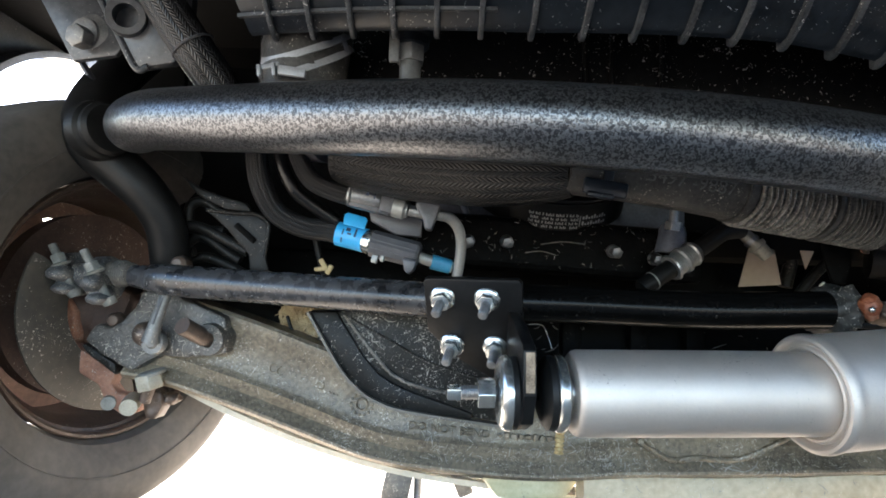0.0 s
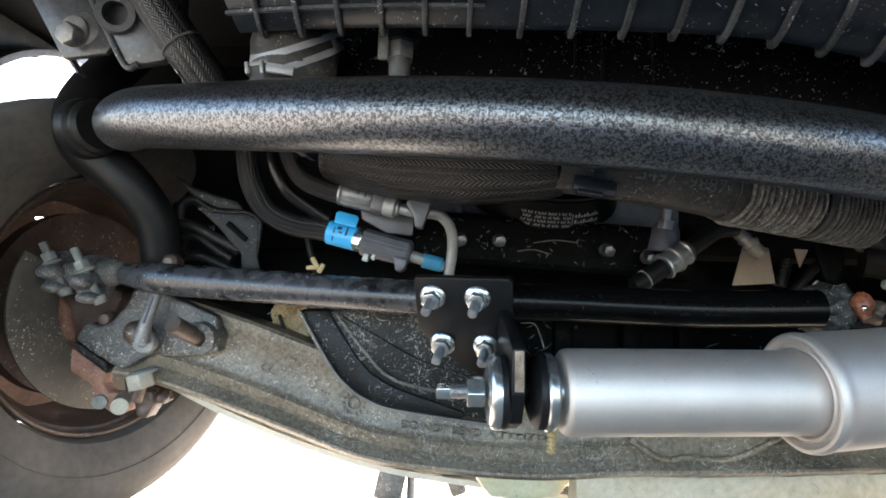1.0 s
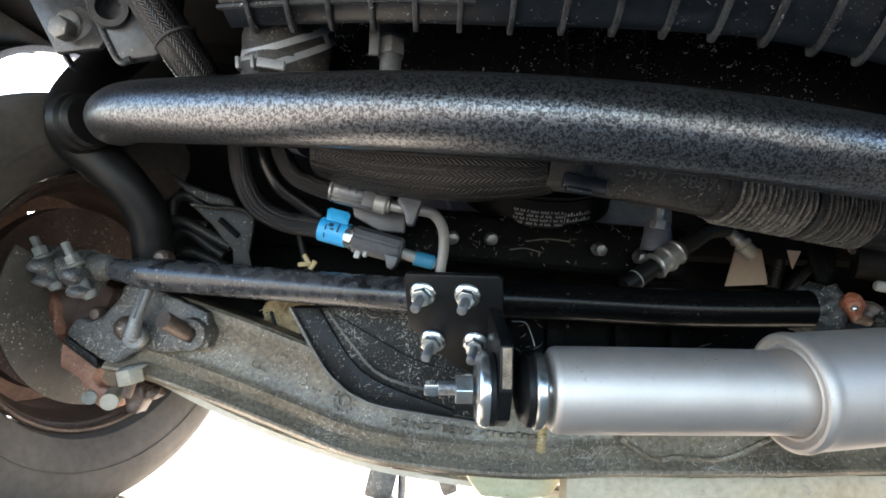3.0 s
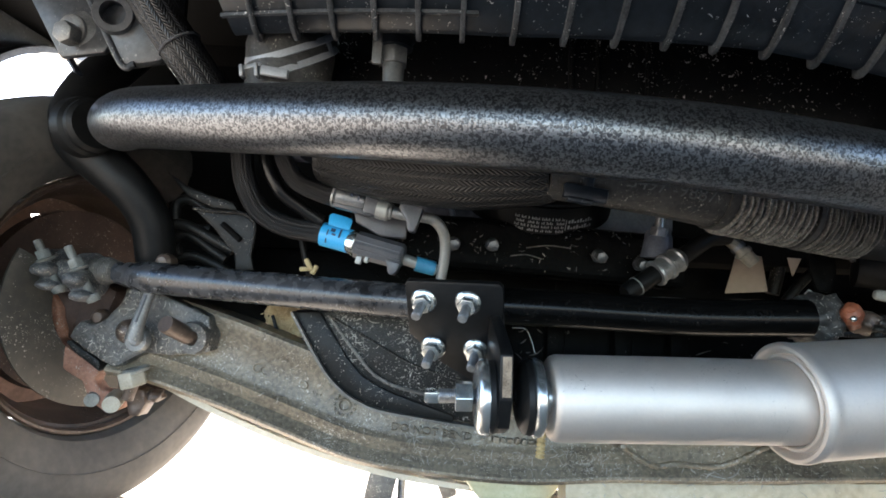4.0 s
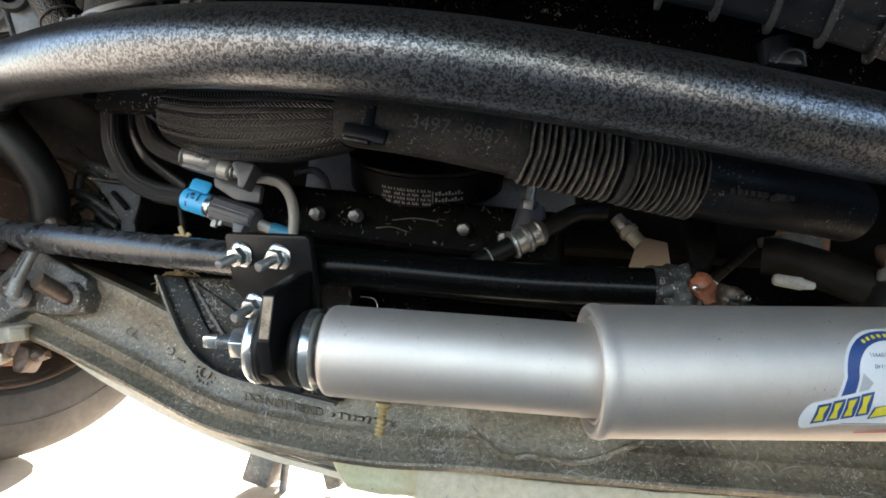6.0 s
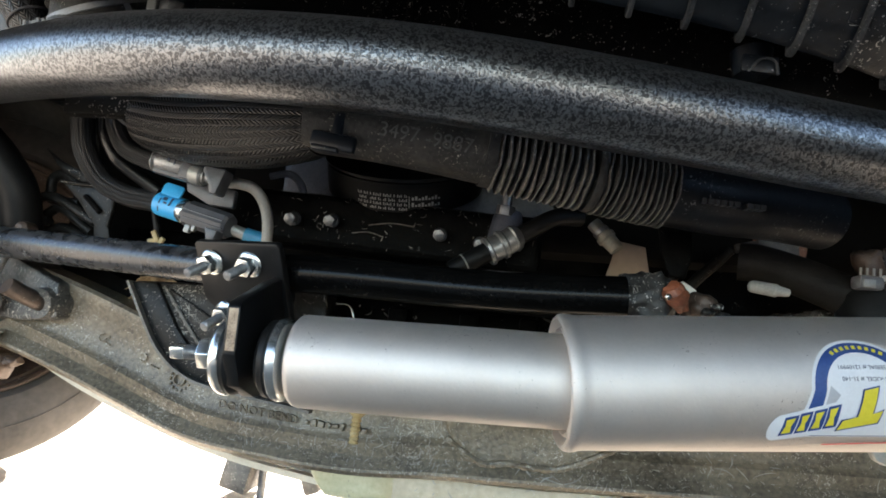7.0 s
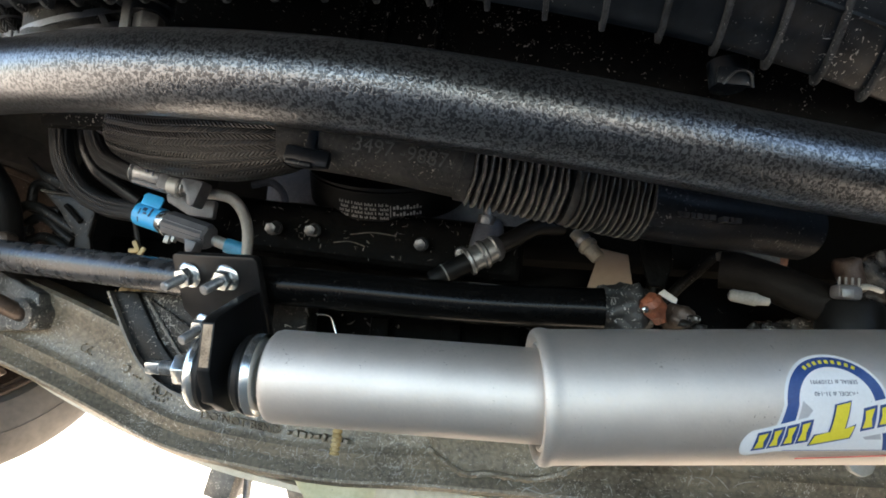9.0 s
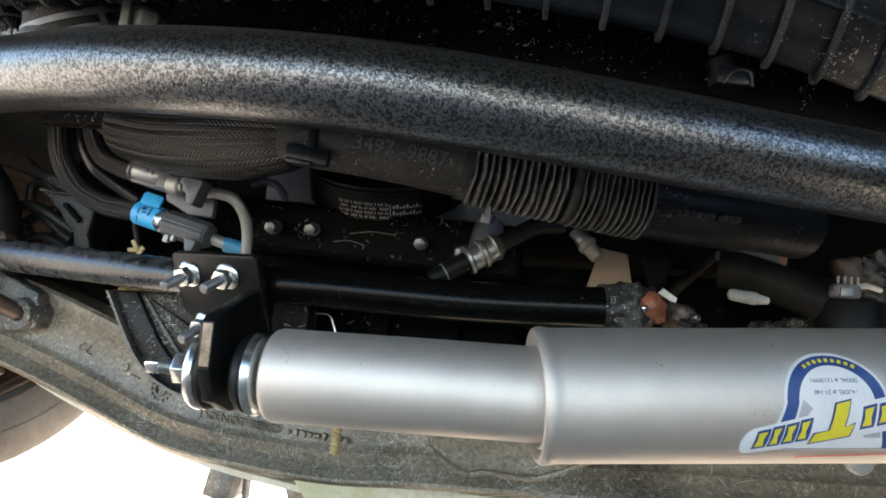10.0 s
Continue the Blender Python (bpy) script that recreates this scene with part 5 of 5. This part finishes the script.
        part("flange", lathe([(0, 0), (0, 0.0103), (0.0015, 0.0107), (0.0045, 0.0092), (0.0045, 0)], V(p) + V((0, 0.014, 0)), (0.05, -1, -0.25), 20), BOLTSTEEL, b)
    c, ax = V((0.194, 1.012, 0.657)), V((0.03, -0.55, 0.83)).normalized()
    p = thing("belt_pulley", c, "black pulley wearing a ribbed drive belt with white print", "pulley")
    part("belt", lathe([(-0.03, 0.128), (-0.03, 0.133), (0.016, 0.133), (0.016, 0.128), (-0.03, 0.128)], c, ax, 72), BELT, p, "black drive belt")
    part("pulley_rim", lathe([(-0.034, 0.06), (-0.034, 0.1275), (0.02, 0.1275), (0.02, 0.135), (0.024, 0.135), (0.024, 0.06), (-0.034, 0.06)], c, ax, 72), BLACK, p)
    bars = bmesh.new()

    def bar(z, x, h, w):
        bars.faces.new([bars.verts.new(q) for q in ((z, x, 0), (z, x + w, 0), (z + h, x + w, 0), (z + h, x, 0))])

    for k in range(4):
        for i in range(30):
            if (i * 7 + k * 3) % 6 and i % 8 != 7:
                bar(-0.026 + 0.007 * k, 0.0027 * i - 0.018, 0.003 + 0.0016 * ((i + k) % 2), 0.0016)
    for k in range(2):
        for i in range(9):
            bar(-0.02 + 0.0105 * k, 0.069 + 0.0052 * i, 0.0066 - 0.0018 * ((i * 5 + k) % 3), 0.0034)
    bar(-0.022, 0.0645, 0.019, 0.0012)
    a, u, w = frame_of(ax, (0, -1, 0))
    for q in bars.verts:
        t = (q.co.y - 0.03) / 0.1333
        q.co = c + a * q.co.x + (u * math.cos(t) + a.cross(u) * math.sin(t)) * 0.1334
    part("belt_print", bars, BELTPRINT, p, "pale printed bars", smooth=False)


engine()


def fittings():
    f = thing("hose_fitting", (0.375, 0.872, 0.523), "galvanised hose fitting with a short black hose", "fitting")
    o, ax = V((0.332, 0.862, 0.487)), V((0.086, 0.022, 0.056)).normalized()
    part("hose", lathe([(-0.034, 0), (-0.034, 0.012), (-0.03, 0.0135), (0.03, 0.0145), (0.03, 0)], o, ax, 22), BELT, f)
    part("clip_ring", lathe([(-0.012, 0.012), (-0.012, 0.0148), (-0.0102, 0.0148), (-0.0102, 0.012), (-0.012, 0.012)], o, ax, 22), PALESTEEL, f)
    part("ferrule", lathe([(0.025, 0.01), (0.025, 0.02), (0.029, 0.021), (0.032, 0.018), (0.045, 0.018), (0.047, 0.021), (0.052, 0.021), (0.055, 0.018), (0.066, 0.018), (0.068, 0.02), (0.074, 0.018), (0.08, 0.012), (0.08, 0)], o, ax, 26), STEEL, f, "ringed zinc ferrule")
    part("elbow", tube([o + ax * 0.078, o + ax * 0.1, (0.445, 0.892, 0.56), (0.482, 0.912, 0.567)], 0.013, 16), RUBBER, f)
    b = thing("banjo_bolt", (0.371, 0.902, 0.57), "zinc bolt through a grey boss above the fitting", "bolt")
    part("boss", lathe([(-0.045, 0), (-0.045, 0.026), (-0.01, 0.022), (0, 0.018), (0, 0)], (0.378, 0.922, 0.572), (0.1, 0, 1), 26), ALLOY, b)
    part("head", hexagon((0.372, 0.907, 0.563), (0.12, -0.15, 1), 0.024, 0.014, 0.2), STEEL, b)
    part("shank", lathe([(0, 0), (0, 0.0075), (0.06, 0.0075), (0.06, 0)], (0.373, 0.907, 0.575), (0.12, 0, 1), 16), STEEL, b)
    w = thing("sensor_plug", (0.533, 0.942, 0.543), "aged white plastic sensor plug", "sensor")
    a2 = V((-0.027, 0.01, 0.031)).normalized()
    # Cream darkened to hold the shadow that lies on the plug.
    part("body", lathe([(0, 0), (0, 0.0095), (0.002, 0.011), (0.02, 0.0118), (0.022, 0.0145), (0.029, 0.0145), (0.029, 0.0105), (0.055, 0.0105), (0.055, 0)], (0.541, 0.937, 0.527), a2, 24), surface("shaded_cream_plastic", (0.17, 0.155, 0.12), (0.29, 0.27, 0.22), 0.5, 0.0, 30, 0.15), w)
    part("band", lathe([(0.033, 0.009), (0.033, 0.0125), (0.04, 0.0125), (0.04, 0.009), (0.033, 0.009)], (0.541, 0.937, 0.527), a2, 24), STEEL, w)
    # Both tan plates stand in for daylight showing through gaps.
    c = thing("tan_tab", (0.576, 1.042, 0.512), "flat tan shape behind the tie rod, standing for daylight in a gap", "tab")
    part("card", plate([(0.555, 0.555), (0.599, 0.547), (0.610, 0.485), (0.534, 0.479)], 1.02, 0.003, 0.001), TAN, c)
    c3 = thing("tan_tab", (0.672, 1.042, 0.517), "small tan three-cornered shape, standing for daylight in a gap", "tab")
    part("card", plate([(0.645, 0.547), (0.669, 0.546), (0.654, 0.514)], 1.02, 0.003, 0.0005), TAN, c3)
    c2 = thing("white_tab", (0.65, 0.962, 0.481), "small folded white plastic tab", "tab")
    part("card", plate([(0.639, 0.490), (0.659, 0.477), (0.656, 0.468), (0.631, 0.483)], 0.95, 0.004, 0.001), WHITE, c2)


fittings()


def right_side():
    a = thing("drag_link", (0.788, 0.942, 0.502), "dull black drag link end with a pale sleeve below", "drag link")
    part("arm", tube([(0.721, 0.962, 0.526), (0.745, 0.952, 0.523), (0.791, 0.932, 0.506), (0.833, 0.912, 0.485), (0.87, 0.902, 0.468)], 0.028, 24, 8), surface("sooty_rubber", (0.004, 0.0036, 0.0032), (0.014, 0.0125, 0.011), 0.6, 0.0, 26, 0.3, spec=0.15), a)
    part("arm_end", lathe([(0, 0), (0, 0.034), (0.006, 0.04), (0.05, 0.04), (0.056, 0.036), (0.056, 0)], (0.863, 0.897, 0.429), (0.02, 0.05, 1), 32), RUBBER, a)
    # Grey of the sleeve mixes dirt with shade put into the colour.
    part("sleeve", lathe([(0, 0), (0.002, 0.006), (0.006, 0.0085), (0.036, 0.0092), (0.038, 0.0075), (0.052, 0.005), (0.054, 0)], (0.714, 0.912, 0.486), (0.049, -0.01, -0.007), 20), surface("soiled_shaded_white_plastic", (0.2, 0.195, 0.18), (0.36, 0.35, 0.325), 0.55, 0.0, 40, 0.2), a, "dirty white plastic sleeve, greyed for shade")
    s = thing("connector_block", (0.864, 0.902, 0.498), "small pale connector block with upright pins", "connector")
    body = part("block", block((0.845, 0.872, 0.496), (0.031, 0.026, 0.019), (1, 0, -0.05), bevel=0.006), CLOUDGREY, s)
    part("insert", block((0.839, 0.857, 0.494), (0.015, 0.004, 0.011), (1, 0, -0.05), bevel=0.0015), ALU, body)
    for i in range(4):
        part("pin", lathe([(0, 0), (0, 0.0017), (0.012, 0.0017), (0.012, 0)], V((0.837, 0.872, 0.504)) + V((0.008 * i, 0, 0)), (0.05, 0, 1), 8), ALU, body)
    part("wire", tube([(0.874, 0.902, 0.505), (0.894, 0.912, 0.51), (0.923, 0.932, 0.508)], 0.004, 8), WHITE, s)
    b = thing("small_bracket", (0.736, 0.972, 0.548), "small dusty clip bracket below the hose", "bracket")
    part("tab", join(block((0.73, 0.962, 0.548), (0.03, 0.012, 0.014), (1, 0, 0.2), bevel=0.003), block((0.777, 0.972, 0.55), (0.06, 0.02, 0.03), (1, 0, 0.05), bevel=0.006)), CAST, b)
    g = thing("heat_shield", (0.947, 1.012, 0.476), "crumpled dark foil heat shield", "heat shield")
    part("sheet", roughen(plate([(0.879, 0.466), (0.887, 0.505), (0.911, 0.543), (0.941, 0.568), (0.996, 0.590), (1.042, 0.594), (1.039, 0.451), (0.885, 0.437)], 1.0, 0.01, 0.002), 0.012, 0.009, 45, 3), CRUMPLE, g)
    part("lower_sheet", roughen(plate([(0.746, 0.426), (0.769, 0.451), (0.812, 0.460), (0.854, 0.466), (0.877, 0.458), (0.885, 0.430)], 0.97, 0.01, 0.002), 0.01, 0.008, 50, 6), CRUMPLE, g)
    for pts, r in (([(0.618, 1.052, 0.413), (0.678, 1.052, 0.492), (0.714, 1.052, 0.53), (0.74, 1.052, 0.558)], 0.009), ([(0.648, 1.072, 0.588), (0.659, 1.072, 0.54), (0.647, 1.072, 0.482)], 0.012), ([(0.693, 1.082, 0.582), (0.722, 1.082, 0.575), (0.75, 1.082, 0.588), (0.784, 1.082, 0.579)], 0.006)):
        h = thing("engine_cable", pts[0], "dark cable hanging behind the tie rod", "cable", "cables behind the tie rod")
        part("sheath", tube(pts, r, 12), LINEBLACK, h)
    # Added occluder: covers the small tan triangle from the right-hand views.
    k = thing("hanger_plate", (0.613, 0.892, 0.485), "dull black plate added under the intake elbow to hide the patch behind", "bracket")
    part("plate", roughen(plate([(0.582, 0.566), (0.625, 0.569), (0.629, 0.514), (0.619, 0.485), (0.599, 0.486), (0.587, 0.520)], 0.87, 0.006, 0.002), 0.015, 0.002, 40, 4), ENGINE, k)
    m = thing("rusty_mount", (0.809, 1.042, 0.547), "rusty brown mount behind the drag link", "mount")
    part("lug", roughen(block((0.809, 1.042, 0.564), (0.07, 0.04, 0.035), (1, 0, -0.1), bevel=0.006), 0.012, 0.004, 40, 2), RUST, m)
    part("bolt", hexagon((0.75, 0.997, 0.554), (0.1, -1, 0), 0.018, 0.014, 0.3), PALESTEEL, m)
    part("stub", roughen(block((0.9, 0.962, 0.53), (0.03, 0.03, 0.05), (1, 0, 0.3), bevel=0.006), 0.012, 0.006, 40, 5), DKRUST, m)
    w = thing("wire_hook", (0.171, 0.862, 0.402), "thin bent steel wire hook behind the damper", "wire")
    part("wire", tube([(0.141, 0.872, 0.411), (0.161, 0.872, 0.41), (0.17, 0.872, 0.394), (0.176, 0.872, 0.375)], 0.0013, 8), ZINC, w)
    p = thing("crossmember", (0.3, 0.9, 0.36), "black steel crossmember behind the damper", "crossmember")
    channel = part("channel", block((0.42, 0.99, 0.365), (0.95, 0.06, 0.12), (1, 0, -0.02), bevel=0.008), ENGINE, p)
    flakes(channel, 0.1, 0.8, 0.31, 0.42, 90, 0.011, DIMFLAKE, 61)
    # Added black filler, closes the bright gap behind the axle bracket.
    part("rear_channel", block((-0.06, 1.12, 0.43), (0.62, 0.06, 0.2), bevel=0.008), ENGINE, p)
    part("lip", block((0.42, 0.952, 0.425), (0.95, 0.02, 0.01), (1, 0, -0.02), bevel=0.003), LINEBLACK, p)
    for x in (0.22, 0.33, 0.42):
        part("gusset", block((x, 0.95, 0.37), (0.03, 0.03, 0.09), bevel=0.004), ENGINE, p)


right_side()


# ---- upper corner: frame end, bolt, hose ----
def frame_end():
    f = thing("chassis_frame", (-0.494, 0.832, 0.827), "dark painted chassis rail end with a large flange bolt", "frame")
    part("flange", plate([(-0.625, 0.910), (-0.550, 0.783), (-0.486, 0.793), (-0.478, 0.805), (-0.541, 0.913)], 0.83, 0.012, 0.003), FRAMEPAINT, f)
    part("flange_lip", prism([(0, 0), (0.16, 0), (0.16, 0.02), (0, 0.02)], (-0.624, 0.842, 0.899), (0.084, 0, -0.128), (0, 1, 0), 0.004, 0.001), ALLOY, f, "pale bare edge")
    part("web", plate([(-0.513, 0.896), (-0.438, 0.762), (-0.385, 0.772), (-0.362, 0.8), (-0.362, 0.901)], 0.80, 0.02, 0.006), FRAMEPAINT, f)
    part("web_lip", tube([(-0.506, 0.802, 0.88), (-0.471, 0.802, 0.818), (-0.439, 0.802, 0.764), (-0.421, 0.802, 0.766)], 0.005, 10), FRAMEPAINT, f)
    part("sleeve", lathe([(-0.02, 0.017), (-0.02, 0.026), (-0.016, 0.0275), (0.03, 0.0275), (0.03, 0.017), (-0.02, 0.017)], (-0.454, 0.802, 0.835), (-0.3, 1, 0.15), 30), FRAMEPAINT, f, "short bored sleeve")
    b = part("frame_bolt", hexagon((-0.526, 0.82, 0.812), (-0.15, -1, -0.1), 0.03, 0.022, 0.2, 0.003), LINKSTEEL, f, "large dusty flange bolt")
    part("washer", lathe([(0, 0), (0, 0.033), (0.003, 0.0335), (0.006, 0.028), (0.009, 0.024), (0.013, 0.023), (0.015, 0.019), (0.015, 0)], (-0.532, 0.838, 0.825), (-0.15, -1, -0.1), 30), LINKSTEEL, b)
    h = thing("heater_hose", (-0.363, 0.792, 0.795), "thick black braided hose behind the frame end", "hose")
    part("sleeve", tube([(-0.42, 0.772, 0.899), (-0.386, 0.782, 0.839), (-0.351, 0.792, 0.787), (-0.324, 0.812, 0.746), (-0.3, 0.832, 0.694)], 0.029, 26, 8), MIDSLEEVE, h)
    part("tie", torus((-0.353, 0.79, 0.792), (0.034, 0.01, -0.051), 0.03, 0.002, 30, 6), GREYPLASTIC, h)


frame_end()


def spring_mount():
    s = thing("line_bracket", (-0.348, 0.962, 0.538), "dusty black bracket with coiled brake line loops", "bracket")
    part("plate", roughen(plate([(-0.381, 0.579), (-0.339, 0.576), (-0.299, 0.574), (-0.281, 0.563), (-0.275, 0.551), (-0.280, 0.503), (-0.274, 0.482), (-0.304, 0.481), (-0.307, 0.506), (-0.343, 0.546)], 0.93, 0.008, 0.002), 0.02, 0.001, 50), LINEBLACK, s)
    part("plate_lip", tube([(-0.378, 0.926, 0.578), (-0.337, 0.926, 0.574), (-0.297, 0.926, 0.573), (-0.279, 0.926, 0.562), (-0.275, 0.926, 0.55), (-0.28, 0.926, 0.504)], 0.0028, 8), ARMCAST, s)
    part("slot", tube([(-0.329, 0.927, 0.555), (-0.298, 0.927, 0.529)], 0.0045, 8), DARK, s)
    part("strap", roughen(plate([(-0.432, 0.639), (-0.399, 0.617), (-0.353, 0.601), (-0.319, 0.593), (-0.309, 0.578), (-0.352, 0.581), (-0.394, 0.600)], 0.94, 0.008, 0.002), 0.02, 0.0015, 50, 3), LINEBLACK, s)
    for pts in ([(-0.357, 0.952, 0.546), (-0.412, 0.952, 0.549), (-0.418, 0.952, 0.568), (-0.417, 0.952, 0.586), (-0.405, 0.952, 0.595), (-0.384, 0.952, 0.591), (-0.346, 0.952, 0.563)], [(-0.4, 0.942, 0.511), (-0.426, 0.942, 0.507), (-0.433, 0.942, 0.524), (-0.431, 0.942, 0.543), (-0.417, 0.942, 0.552), (-0.39, 0.942, 0.55), (-0.35, 0.942, 0.531), (-0.313, 0.942, 0.512)], [(-0.422, 0.957, 0.524), (-0.403, 0.957, 0.536), (-0.384, 0.957, 0.532), (-0.355, 0.957, 0.513), (-0.33, 0.957, 0.498)], [(-0.433, 0.962, 0.488), (-0.394, 0.962, 0.503), (-0.355, 0.962, 0.492), (-0.316, 0.962, 0.472)]):
        part("line_loop", tube(pts, 0.0085, 12), LINEBLACK, s)
    r = thing("frame_rail", (-0.38, 1.2, 0.62), "dark chassis rail running back beside the wheel", "frame")
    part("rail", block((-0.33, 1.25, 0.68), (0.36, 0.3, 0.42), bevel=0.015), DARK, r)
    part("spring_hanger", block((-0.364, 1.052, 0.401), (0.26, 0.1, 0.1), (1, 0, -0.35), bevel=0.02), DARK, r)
    # Added dark panel that shuts out the sky between wheel well and frame.
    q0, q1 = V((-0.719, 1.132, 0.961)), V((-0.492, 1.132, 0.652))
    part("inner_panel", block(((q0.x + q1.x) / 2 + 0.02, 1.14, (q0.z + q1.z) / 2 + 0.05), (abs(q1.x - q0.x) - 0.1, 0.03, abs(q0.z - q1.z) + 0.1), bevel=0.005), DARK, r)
    n = thing("fibre_wad", (-0.257, 1.082, 0.381), "straw-coloured fibre wad stuck above the axle", "debris")
    wad = part("wad", roughen(lump((-0.235, 1.012, 0.388), (0.045, 0.02, 0.05), 4, 4, 0.35), 0.008, 0.004, 70, 6), STRAW, n)
    rnd = random.Random(8)
    straws = bmesh.new()
    for _ in range(46):
        p = V((rnd.uniform(-0.275, -0.195), rnd.uniform(0.984, 0.998), rnd.uniform(0.35, 0.432)))
        d = V((rnd.uniform(-1, 1), rnd.uniform(-0.15, 0.15), rnd.uniform(-1, 1))).normalized() * rnd.uniform(0.008, 0.02)
        straws = join(straws, tube([p - d, p + V((0, -0.003, 0.003)), p + d], rnd.uniform(0.0007, 0.0016), 5, 3))
    tagged(part("straws", straws, STRAW, wad), kind="stuff")
    part("wire", tube([(-0.254, 0.982, 0.407), (-0.24, 0.977, 0.379), (-0.215, 0.977, 0.365), (-0.191, 0.982, 0.374)], 0.003, 8), RUBBER, n)
    a = thing("push_pin", (0.193, 0.887, 0.224), "yellowed ribbed plastic push pin under the damper", "pin")
    prof = [(-0.012, 0), (-0.012, 0.003)]
    for i in range(6):
        prof += [(-0.01 + 0.006 * i, 0.0075), (-0.006 + 0.006 * i, 0.005)]
    part("shank", lathe(prof + [(0.03, 0.011), (0.034, 0.011), (0.034, 0)], (0.189, 0.872, 0.232), (0.05, 0, 1), 16), YELLOWCLIP, a)


spring_mount()


# ---- below the axle ----
def below():
    l = thing("leaf_spring", (-0.222, 1.112, 0.146), "long pale dusty leaf spring curving under the axle, dark upper leaf for shadow", "spring")
    # The dark upper leaf is added to draw the shadow strip below the beam.
    for k, (w, dz) in enumerate(((0.045, 0.018), (0.04, 0.0))):
        part("leaf", sweep(smooth_path([V(q) + V((0, -0.005, dz + 0.016)) for q in [(-0.435, 1.032, 0.265), (-0.341, 1.042, 0.219), (-0.211, 1.062, 0.165), (-0.068, 1.082, 0.122), (0.1, 1.102, 0.094), (0.317, 1.122, 0.064)]]), [(0.005, -w), (0.005, w), (-0.005, w), (-0.005, -w)]), CREAM if k else CAST, l)
    part("clip", block((-0.064, 1.102, 0.102), (0.05, 0.09, 0.05), (1, 0, -0.2), bevel=0.004), CAST, l)
    part("bolt", stud_mesh((-0.027, 1.092, 0.055), (0, 0, 1), 0.008, 0.09, 0.003), STEEL, l)
    s = thing("drain_tray", (0.187, 1.112, 0.075), "cloudy pale plastic tray under the engine", "tray")
    part("tray", roughen(plate([(0.064, 0.194), (0.067, 0.178), (0.075, 0.156), (0.089, 0.132), (0.112, 0.104), (0.227, 0.107), (0.247, 0.134), (0.264, 0.16), (0.270, 0.175), (0.270, 0.198)], 1.0, 0.14, 0.015), 0.03, 0.003, 20), TRAY, s)
    part("bracket", block((0.053, 1.112, 0.104), (0.03, 0.03, 0.06), (1, 0, 0.4), bevel=0.006), CAST, s)
    # Added strip: its tan colour holds the bounce light on the beam's lower band.
    p = thing("guard_strip", (0.6, 0.96, 0.1), "tan strip added below the axle beam for its sunlit lower band", "guard")
    strip = sweep(smooth_path([(0.24, 0.955, 0.137), (0.4, 0.953, 0.139), (0.55, 0.953, 0.144), (0.743, 0.962, 0.151), (0.985, 0.972, 0.16), (1.2, 0.98, 0.168)], 6), [(0.036, -0.028), (0.036, 0.026), (0.028, 0.03), (-0.026, 0.034), (-0.034, 0.03), (-0.036, -0.028)])
    guard = part("strip", roughen(strip, 0.03, 0.004, 22, 4), PAN, p)
    flakes(guard, 0.25, 0.95, 0.1, 0.2, 120, 0.007, FLAKE, 81)
    e = thing("hanging_lug", (0.822, 0.802, 0.302), "pale grey drilled lug hanging beside the damper", "lug")
    part("lug", prism([(-0.017, 0.075), (-0.017, 0), (-0.011, -0.013), (0, -0.018), (0.011, -0.013), (0.017, 0), (0.017, 0.075)], (0.815, 0.787, 0.301), (1, 0, 0), (0, 0.1, 1), -0.012, 0.003), ALU, e)
    part("rivet", lathe([(0, 0), (0.001, 0.005), (0.006, 0.006), (0.02, 0.006), (0.02, 0)], (0.813, 0.779, 0.305), (0, 1, 0), 16), ZINC, e)
    for x, y, z in ((0.955, 1.042, 0.191), (0.463, 1.042, 0.094)):
        t = thing("pale_bracket", (x, y, z - 0.03), "pale metal bracket under the axle", "bracket", "brackets under the axle")
        part("tab", roughen(block((x, y + 0.005, z), (0.05, 0.12, 0.05), (1, 0, 0.2), bevel=0.006), 0.02, 0.004, 30, x), TRAY, t)


below()
